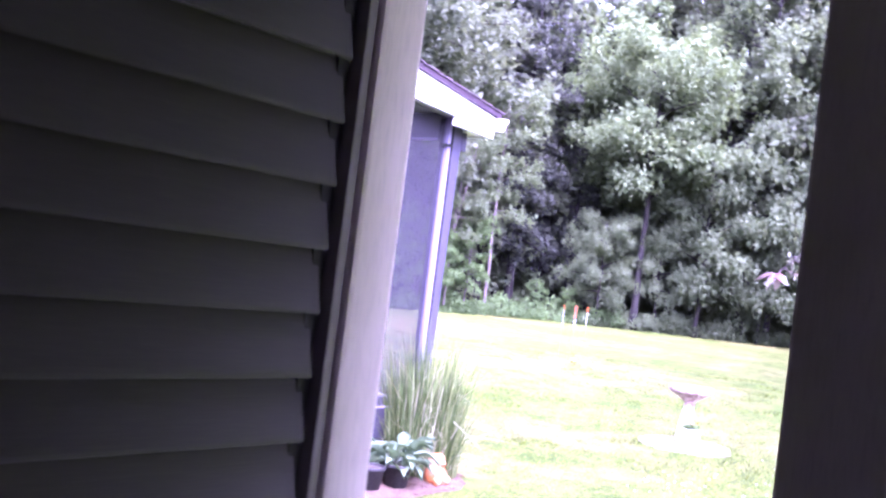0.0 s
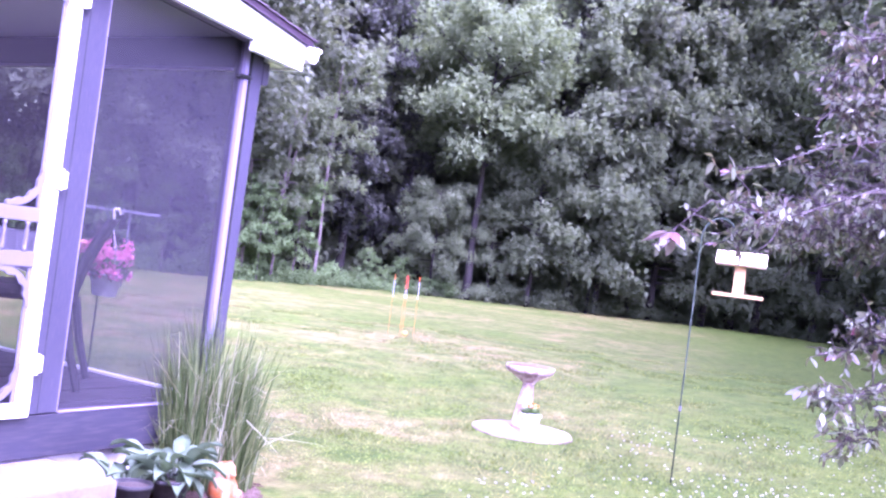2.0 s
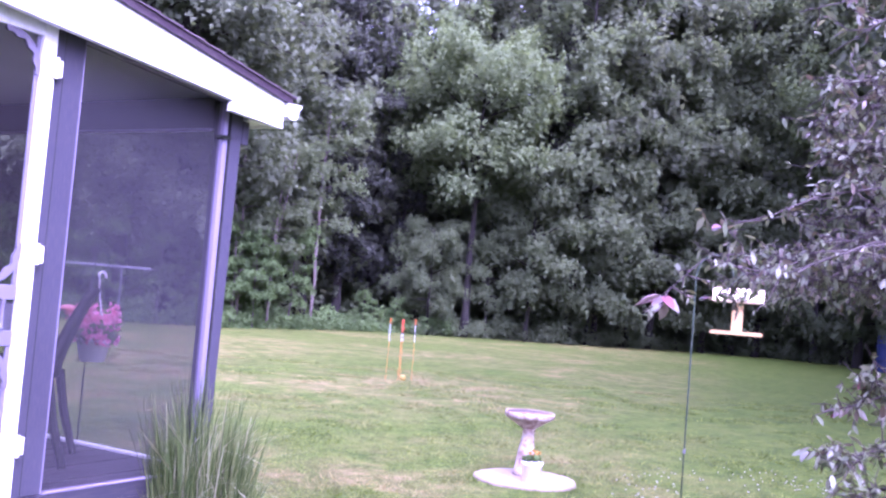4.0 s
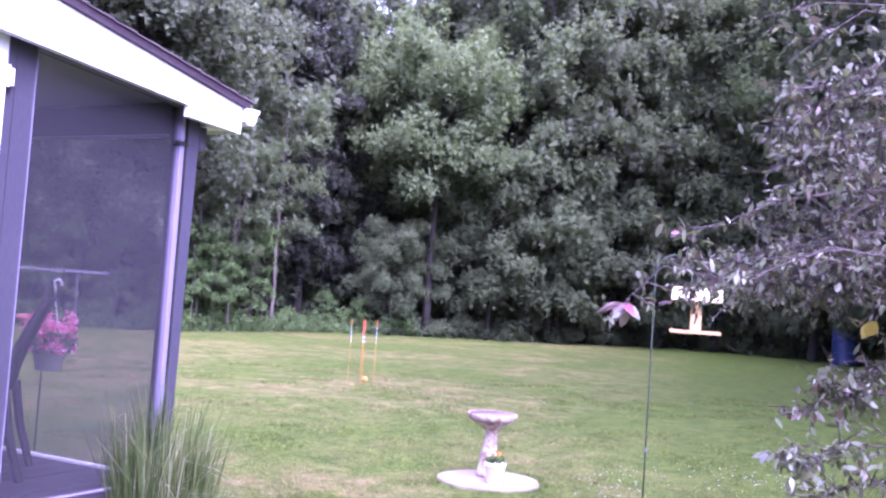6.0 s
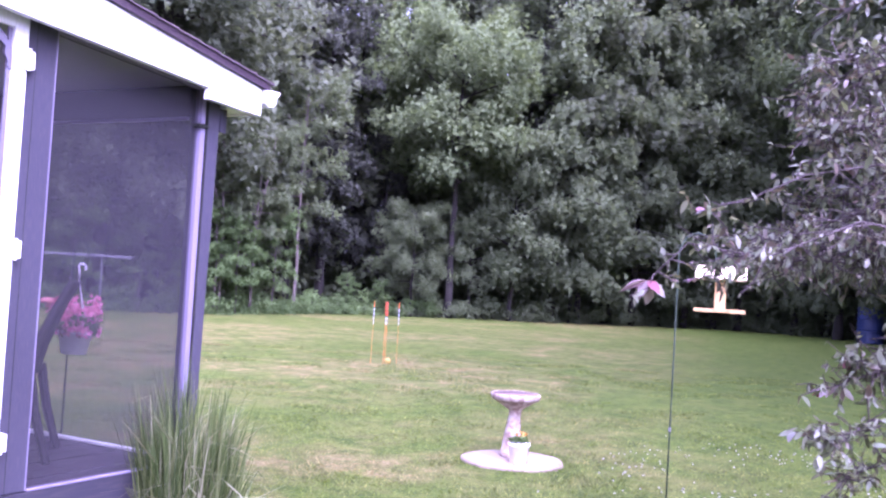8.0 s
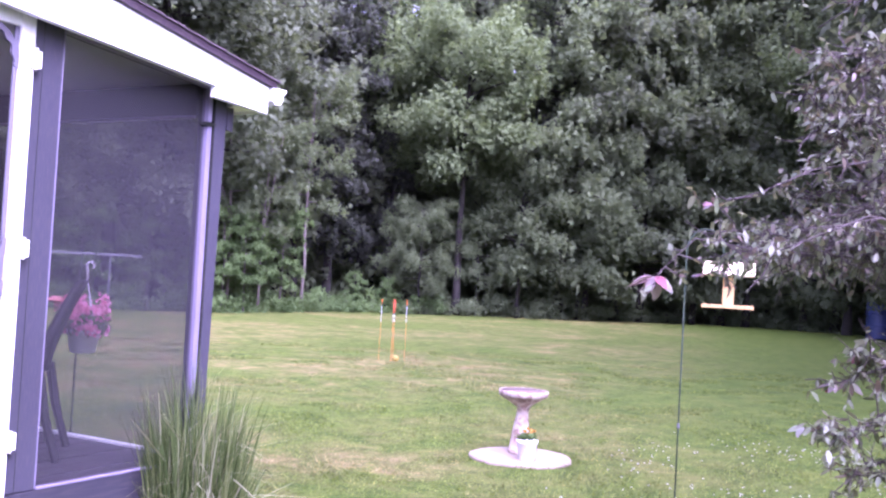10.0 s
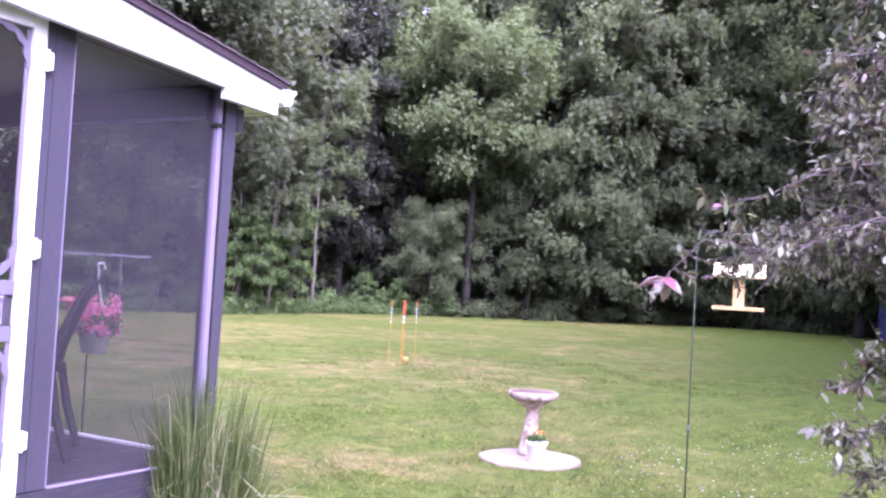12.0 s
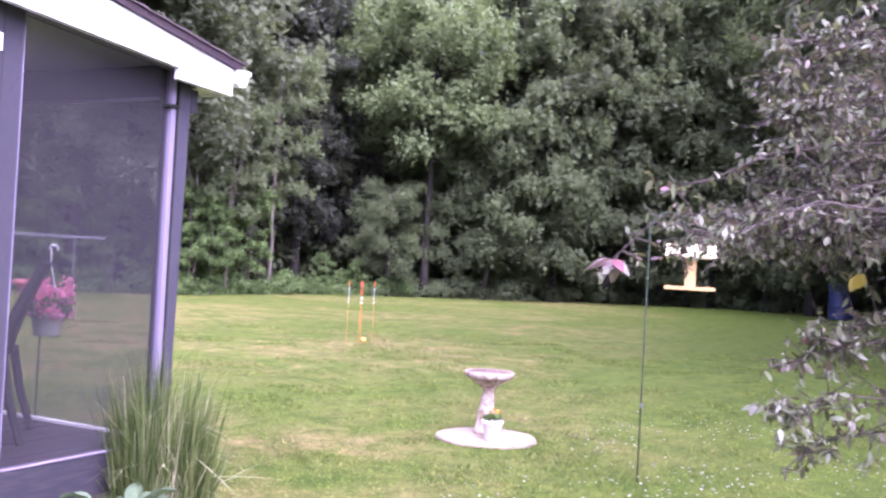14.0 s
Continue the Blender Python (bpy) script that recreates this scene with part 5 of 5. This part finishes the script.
def forest_tree(seed, height, base, spread, limbs, sprays, per, leaf, mat, bark, trunk_r, label,
                lean=0.0, climb=(0.05, 0.5), droop=0.25, thick=0.14, top=0.35, fork=0.0):
    """A tree whose limbs carry flat, drooping sprays of leaves in tiers, with dark gaps between them.
    top: how wide the crown still is at its head; fork: how far up the trunk parts in two (0: never)."""
    rng = np.random.default_rng(seed)
    t = thing("tree", label, "tree", group="trees of the wood")
    wood = bmesh.new()
    n = 9
    bend = rng.normal(size=(n + 1, 2)).cumsum(axis=0) * 0.045 * height / 12
    tr = [Vector((lean * (i / n) ** 1.4 * height + bend[i, 0] * (i > 0), bend[i, 1] * (i > 0), height * 0.95 * i / n - 0.2)) for i in range(n + 1)]
    rad = [trunk_r * (1.0 - 0.92 * i / n) + 0.015 + (0.35 * trunk_r if i == 0 else 0) for i in range(n + 1)]
    tube(wood, tr, rad, 9)
    stems = [tr]
    if fork:
        i0 = max(1, int(fork * n))
        off = Vector((rng.uniform(0.8, 1.6), rng.uniform(-0.6, 0.6), 0))
        st = [tr[i] + off * ((i - i0) / (n - i0)) ** 0.8 for i in range(i0, n + 1)]
        tube(wood, st, [r * 0.8 for r in rad[i0:]], 8)
        stems.append([tr[i] for i in range(i0)] + st)
    C, N, A, S = [], [], [], []
    for k in range(limbs):
        v = (k + rng.random()) / limbs
        z = base + (height * 0.97 - base) * v
        stem = stems[k % len(stems)]
        f = min(0.999, max(0.0, (z + 0.2) / (height * 0.95))) * n
        i = min(int(f), n - 1)
        p0 = np.array(stem[i].lerp(stem[i + 1], f - i))
        a = k * 2.39996 + rng.normal() * 0.45
        prof = (0.62 + 0.38 * math.sin(math.pi * min(1.0, v * 1.5))) if v < 0.45 else 1.0 - (1.0 - top) * ((v - 0.45) / 0.55) ** 1.7
        reach = spread * prof * rng.uniform(0.55, 1.12)
        rise = reach * (rng.uniform(*climb) + 0.55 * v * v)
        sag = reach * 0.28 * (1 - v)
        d = np.array([math.cos(a), math.sin(a), 0.0])
        lat = np.array([-d[1], d[0], 0.0])
        kink = rng.normal() * 0.12 * reach

        def on(s):
            return p0 + d * reach * s + lat * kink * s * (1 - s) * 2 + np.array([0, 0, rise * s - sag * s * s])
        r0 = trunk_r * 0.36 * (1.15 - v) + 0.012
        tube(wood, [on(0), on(0.3), on(0.65), on(1.0)], [r0, r0 * 0.7, r0 * 0.4, 0.006], 5)
        for j in range(sprays):
            s = 0.28 + 0.72 * (j + rng.random()) / sprays
            turn = (1 if j % 2 else -1) * rng.uniform(0.35, 1.25) * (1.15 - 0.6 * s)
            sd = d * math.cos(turn) + lat * math.sin(turn)
            sl = np.array([-sd[1], sd[0], 0.0])
            ln = (0.30 * reach * (1.2 - s) + 0.42) * rng.uniform(0.7, 1.25)
            b0 = on(s)
            hw = ln * rng.uniform(0.45, 0.75)
            tip = b0 + sd * ln + np.array([0, 0, rng.uniform(-0.25, 0.2) * ln])
            m = max(6, int(per * ln * hw * rng.uniform(0.6, 1.35)))
            # leaves gather in small tufts over the spray
            tufts = max(3, m // 9)
            q = rng.uniform(-1, 1, (tufts, 2))
            q /= np.maximum(1.0, np.linalg.norm(q, axis=1, keepdims=True))
            w = q[rng.integers(0, tufts, m)] + rng.normal(size=(m, 2)) * 0.13
            u = 0.55 + 0.62 * w[:, :1]
            pos = b0 + (tip - b0) * u + sl * (w[:, 1:] * hw)
            pos[:, 2] += rng.normal(size=m) * thick - droop * ln * (w[:, 1] ** 2 + np.clip(u[:, 0] - 0.5, 0, 1) ** 2)
            C.append(pos)
            out = sd * 0.35 + sl * w[:, 1:] * 0.35
            N.append(out + rng.normal(size=(m, 3)) * 0.42 + np.array([0, 0, 0.85]))
            A.append(sd * 0.5 + rng.normal(size=(m, 3)) * 0.6 + np.array([0, 0, -0.35]))
            S.append(rng.uniform(0.6, 1.3, m) * leaf)
    part("trunk", wood, bark, t, smooth=True)
    C, N, A, S = np.concatenate(C), np.concatenate(N), np.concatenate(A), np.concatenate(S)
    crown = new("crown", flecks_mesh("crown", C, A, N, S, S * rng.uniform(0.55, 0.9, len(S)), mat))
    crown.parent = t
    tagged(crown, kind="stuff")
    return t


def woods():
    rng = random.Random(17)
    dark = "tall dark-leaved tree in the shaded wood"
    maple = forest_tree(31, 11.6, 5.0, 3.3, 40, 8, 240, 0.18, LEAF_PALE, BARK, 0.15, "pale green maple standing out from the wood's edge", 0.0, (0.0, 0.75), 0.18, 0.26, 0.5)
    bush = forest_tree(32, 7.6, 1.7, 2.8, 30, 8, 250, 0.16, LEAF_MID, BARK, 0.09, "half-grown maple with spreading boughs", 0.0, (-0.05, 0.65), 0.22, 0.22, 0.4)
    oak = forest_tree(33, 18.5, 3.0, 3.9, 56, 8, 165, 0.20, LEAF_OAK, BARK, 0.24, "tall grey-green oak with drooping leaf tufts", 0.0, (-0.15, 0.3), 0.5, 0.26, 0.7, 0.45)
    broad = forest_tree(34, 17.5, 1.6, 4.1, 60, 8, 135, 0.235, LEAF_MID, BARK, 0.20, "broad leafy tree with boughs down to the grass", 0.0, (-0.15, 0.3), 0.4, 0.26, 0.75)
    shade = forest_tree(35, 18.5, 2.4, 4.0, 56, 8, 115, 0.24, LEAF_DARK, BARK, 0.22, dark, 0.0, (-0.1, 0.35), 0.35, 0.26, 0.75, 0.5)
    thin = forest_tree(36, 17.0, 5.5, 2.7, 34, 6, 110, 0.22, LEAF_DARK, BARK, 0.15, "thin tall tree that lets the sky through", 0.012, (0.0, 0.5), 0.35, 0.2, 0.55)
    pine = forest_tree(37, 18.5, 2.6, 2.5, 52, 6, 100, 0.22, LEAF_PINE, BARK, 0.22, "tall dark pine with a straight trunk in the wood", 0.0, (-0.25, 0.15), 0.35, 0.18, 0.55)
    back = forest_tree(38, 19.5, 1.5, 4.2, 46, 7, 62, 0.40, LEAF_DARK, BARK, 0.2, dark, 0.0, (-0.1, 0.4), 0.3, 0.32, 0.75)
    sapling = forest_tree(39, 5.4, 1.5, 1.35, 18, 6, 300, 0.15, LEAF_LIME, PALE_BARK, 0.04, "young bright green sapling at the wood's edge", 0.03, (-0.1, 0.3), 0.35, 0.08, 0.4)
    pole = forest_tree(40, 9.5, 3.6, 1.9, 24, 6, 250, 0.17, LEAF_MID, PALE_BARK, 0.055, "slender pale-stemmed tree leaning at the wood's edge", 0.05, (0.0, 0.5), 0.35, 0.12, 0.5, 0.55)
    used = set()

    def stand(k, az, back_off, s=1.0, turn=None):
        x, y = polar(az, edge_at(az) + back_off)
        m = pose(x, y, 0, 0, 0, rng.uniform(0, 360) if turn is None else turn) @ Matrix.Diagonal((s, s, s, 1))
        if k.name in used:
            return copy_thing(k, m)
        used.add(k.name)
        k.matrix_basis = m
        return k
    # the maples that stand out in the middle of the view
    stand(maple, 28.2, 0.8, 1.0, 20)
    stand(maple, 31.0, 6.0, 1.18, 200)
    stand(bush, 24.6, 0.5, 0.98, 40)
    stand(bush, 30.3, 0.4, 0.58, 100)
    stand(bush, 27.0, 1.5, 0.72, 250)
    stand(bush, 21.2, 1.2, 0.80, 10)
    # the oaks beside and behind the porch
    for az, off, s in ((44.9, 1.4, 0.98), (42.4, 5.0, 1.0), (47.8, 1.6, 1.0), (52.5, 1.5, 0.95), (57.0, 2.2, 1.05), (62.0, 2.0, 1.0), (67.5, 2.0, 1.0)):
        stand(oak, az, off, s)
    # slender stems and saplings in front of them
    for az, off, s in ((37.0, 1.0, 0.92), (39.4, 0.4, 0.72), (41.2, 0.9, 0.85)):
        stand(pole, az, off, s)
    for az, off, s in ((38.2, 0.5, 0.62), (40.2, 0.3, 0.95), (41.4, 0.5, 1.0), (42.8, 0.4, 0.9), (45.5, 0.6, 1.0), (49.0, 0.6, 1.1), (54.0, 0.8, 0.9), (60.0, 0.8, 1.1), (34.0, 0.7, 0.45), (32.2, 0.6, 0.40)):
        stand(sapling, az, off, s)
    # straight trunks inside the wood
    for az, off, s in ((37.6, 5.5, 0.95), (35.6, 4.5, 0.84), (33.8, 6.0, 0.80), (32.2, 5.0, 0.62), (36.5, 10.0, 1.0), (34.6, 10.5, 0.85), (24.2, 3.2, 0.9), (20.3, 3.0, 0.85), (16.0, 3.6, 0.95)):
        stand(pine, az, off, s)
    # the wall of foliage over the shaded side of the lawn
    # those below azimuth 2 are unseen, added taller to shade the lawn
    for k, az in enumerate((22.4, 19.2, 16.4, 13.4, 10.6, 7.4, 4.4, 1.0, -3.0, -8.0, -15.0, -24.0, -36.0, -50.0, -66.0)):
        stand(shade if k % 3 == 1 else broad, az, rng.uniform(1.0, 3.0), rng.uniform(0.94, 1.10) * (1.15 if az < 2 else 1.0))
    stand(maple, 6.8, -1.0, 1.12, 60)
    for az, off, s in ((20.8, 0.8, 0.62), (17.8, 0.9, 0.78), (14.9, 0.7, 0.70), (12.0, 0.9, 0.80), (9.0, 0.8, 0.74), (5.9, 1.2, 0.80), (2.8, 1.5, 0.85)):
        stand(broad, az, off, s)
    # rows behind; over the middle they are thin and let the white sky through
    for k, (az, off, s) in enumerate(((38.6, 8, 0.95), (31.0, 9.0, 0.60), (29.4, 6.0, 0.80), (26.4, 6.5, 0.95), (41.5, 7.0, 1.0), (45.5, 7.5, 1.0), (49.5, 7.0, 1.0), (54.0, 7.0, 1.0), (59.5, 7.0, 1.0), (65.5, 7.0, 1.0), (73.0, 6.0, 1.0), (84.0, 6.0, 1.0), (97.0, 6.0, 1.0))):
        stand(back if az > 44 or k % 2 == 0 else shade, az, off, s)
    # here too the trees at negative azimuths are unseen, added to block sky light
    for az in (24.0, 20.6, 17.2, 13.8, 10.2, 6.6, 3.0, -1.5, -7.0, -14.0, -24.0, -37.0, -52.0):
        stand(back, az, rng.uniform(5.5, 8.5), rng.uniform(1.0, 1.15))
    for az, off, s in ((37.0, 11.0, 0.96), (35.2, 12.0, 0.95), (33.0, 12.5, 0.80), (30.0, 12.0, 1.02), (28.6, 11.0, 1.05), (26.6, 13.0, 1.1), (25.0, 11.0, 1.1), (29.5, 16.0, 1.1)):
        stand(thin, az, off, s)
    for az in (40.0, 44.0, 48.5, 53.5, 59.0, 65.0):
        stand(back, az, rng.uniform(12, 16), rng.uniform(1.1, 1.2))
    for az in (22.5, 18.5, 14.5, 10.5, 6.0):
        stand(back, az, rng.uniform(12, 16), rng.uniform(1.1, 1.25))


def belt(name, label, cat, az0, az1, din, dout, zlo, zhi, n, leaf, mat, seed, clump=0.5):
    """A belt of clumped foliage along the wood's edge."""
    rng = np.random.default_rng(seed)
    k = n // 40
    az = rng.uniform(az0, az1, k)
    off = rng.uniform(din, dout, k)
    d = np.array([edge_at(q) for q in az]) + off
    frac = rng.random(k)
    top = zlo + (zhi - zlo) * (0.55 + 0.45 * np.sin(az * 3.1) * np.sin(az * 1.3 + 2))
    cz = frac * top
    ctr = np.c_[HUB[0] + d * np.cos(np.radians(az)), HUB[1] + d * np.sin(np.radians(az)), cz]
    idx = rng.integers(0, k, n)
    u = unit(rng, n) * rng.random((n, 1)) ** 0.4
    C = ctr[idx] + u * clump * np.array([1, 1, 0.7])
    C[:, 2] = np.abs(C[:, 2]) + 0.02
    N = u * 0.6 + rng.normal(size=(n, 3)) * 0.5 + np.array([0, 0, 0.6])
    S = rng.uniform(0.6, 1.3, n) * leaf
    ob = new(name, flecks_mesh(name, C, rng.normal(size=(n, 3)) + np.array([0, 0, 0.3]), N, S, S * rng.uniform(0.6, 0.9, n), mat))
    return tagged(ob, label, cat, kind="stuff")


woods()
belt("undergrowth", "bright green weeds and ferns along the lawn's edge", "undergrowth", 29, 80, -0.2, 2.0, 0.20, 0.85, 46000, 0.10, LEAF_LIME, 41, 0.30)
belt("undergrowth", "dark green weeds along the shaded lawn's edge", "undergrowth", -20, 31, -0.1, 2.5, 0.25, 1.05, 36000, 0.12, LEAF_MID, 42, 0.38)
belt("shrubs", "dark shrubs filling the wood behind its edge", "shrubs", -20, 90, 4.0, 11.0, 0.5, 5.5, 60000, 0.26, LEAF_MID, 43, 0.8)
belt("understorey", "young growth filling the wood between the trunks", "understorey", 2, 25, 1.6, 4.0, 2.0, 5.0, 50000, 0.16, LEAF_MID, 45, 0.7)
belt("distant_woods", "dark far woodland closing the view", "woodland", -25, 100, 19, 24, 4.0, 12.5, 70000, 0.9, LEAF_DARK, 44, 1.6)

# blue drum among the trees
drum = thing("blue_drum", "blue plastic drum standing among the trees", "drum", (*polar(5.2, 42.6), 0.0))
part("drum_body", lathe(bmesh.new(), [(0.46, 0.0), (0.5, 0.03), (0.5, 0.45), (0.52, 0.47), (0.52, 0.52), (0.5, 0.54), (0.5, 0.92), (0.52, 0.94), (0.52, 0.98), (0.5, 1.0), (0.5, 1.35), (0.47, 1.38)], 28), BLUE, drum, smooth=False)
part("lid", lathe(bmesh.new(), [(0.47, 1.382), (0.49, 1.39), (0.49, 1.42), (0.2, 1.43)], 28), BLUE, drum)


# ---- turf: blades, longer tufts and clover over the near lawn ----
def turf(name, label, n, area, hmin, hmax, width, mat, seed, keep=None):
    rng = np.random.default_rng(seed)
    az = np.radians(rng.uniform(area[0], area[1], n))
    d = np.sqrt(rng.uniform(area[2] ** 2, area[3] ** 2, n))
    x, y = HUB[0] + d * np.cos(az), HUB[1] + d * np.sin(az)
    ok = ~((x < 5.6) & (y > 3.2)) & ~(np.hypot(x - 8.66, y - 3.47) < 0.42)
    if keep is not None:
        ok &= keep(x, y)
    else:      # thin out towards the far side
        ok &= rng.random(n) < 1.0 - ((d - area[2]) / (area[3] - area[2])) ** 2
    x, y = x[ok], y[ok]
    n = len(x)
    h = rng.uniform(hmin, hmax, n) * (1.0 + 0.35 * np.sin(x * 1.3 + np.sin(y * 0.9)) * np.sin(y * 1.7))
    a = rng.uniform(0, 2 * np.pi, n)
    lean = rng.uniform(0.8, 2.6, n) * h
    w = width * rng.uniform(0.7, 1.4, n)
    v = np.empty((n, 3, 3))
    v[:, 0] = np.c_[x - w * np.sin(a), y + w * np.cos(a), np.zeros(n)]
    v[:, 1] = np.c_[x + w * np.sin(a), y - w * np.cos(a), np.zeros(n)]
    v[:, 2] = np.c_[x + lean * np.cos(a), y + lean * np.sin(a), h]
    me = bpy.data.meshes.new(name)
    me.vertices.add(n * 3)
    me.vertices.foreach_set("co", v.reshape(-1).astype(np.float32))
    me.loops.add(n * 3)
    me.loops.foreach_set("vertex_index", np.arange(n * 3, dtype=np.int32))
    me.polygons.add(n)
    me.polygons.foreach_set("loop_start", np.arange(0, n * 3, 3, dtype=np.int32))
    me.materials.append(mat)
    me.update(calc_edges=True)
    return tagged(new(name, me), label, "grass", kind="stuff")


turf("grass_blades", "short mown grass blades of the lawn", 200000, (-6, 62, 3.2, 13), 0.006, 0.016, 0.0040, TURF, 51)
turf("grass_tufts", "uneven tufts in the mown lawn", 90000, (-6, 50, 6.0, 19), 0.012, 0.036, 0.0065, TURF, 52,
     lambda x, y: np.sin(x * 3.1 + 2 * np.sin(y * 1.7)) * np.sin(y * 2.7 + 2 * np.sin(x * 1.3)) > 0.12)
turf("long_grass", "longer unmown grass round the concrete slab", 3000, (20, 32, 7.0, 9.4), 0.02, 0.055, 0.004, TURF, 53,
     lambda x, y: (np.hypot(x - 8.66, y - 3.47) < 0.64) & ((x - 8.66) * 0.3 + (y - 3.47) * 0.95 > 0.12))


turf("edge_grass", "grass growing over the edge of the concrete slab", 9000, (20, 34, 6.6, 9.4), 0.025, 0.055, 0.0035, TURF, 57,
     lambda x, y: np.hypot(x - 8.66, y - 3.47) < 0.47)


def clover():
    rng = np.random.default_rng(61)
    n = 850
    bx, by = rng.uniform(6.0, 10.8, n), rng.uniform(0.0, 2.9, n)
    ok = np.sin(bx * 2.1 + 1) * np.sin(by * 2.7) + rng.normal(0, 0.5, n) > 0.15
    bx, by = bx[ok], by[ok]
    C, A, N = [], [], []
    for x, y in zip(bx, by):
        z = rng.uniform(0.05, 0.09)
        for k in range(9):
            d = unit(rng, 1)[0]
            d[2] = abs(d[2])
            C.append(np.array([x, y, z]) + d * 0.005)
            A.append(d)
            N.append(np.cross(d, unit(rng, 1)[0]))
    n = len(C)
    ob = new("clover_flowers", cards_mesh("clover_flowers", np.array(C), np.array(A), np.array(N), np.full(n, 0.013), np.full(n, 0.010), PETAL_WHITE))
    tagged(ob, "small white clover heads dotted in the grass", "clover", kind="stuff")


clover()
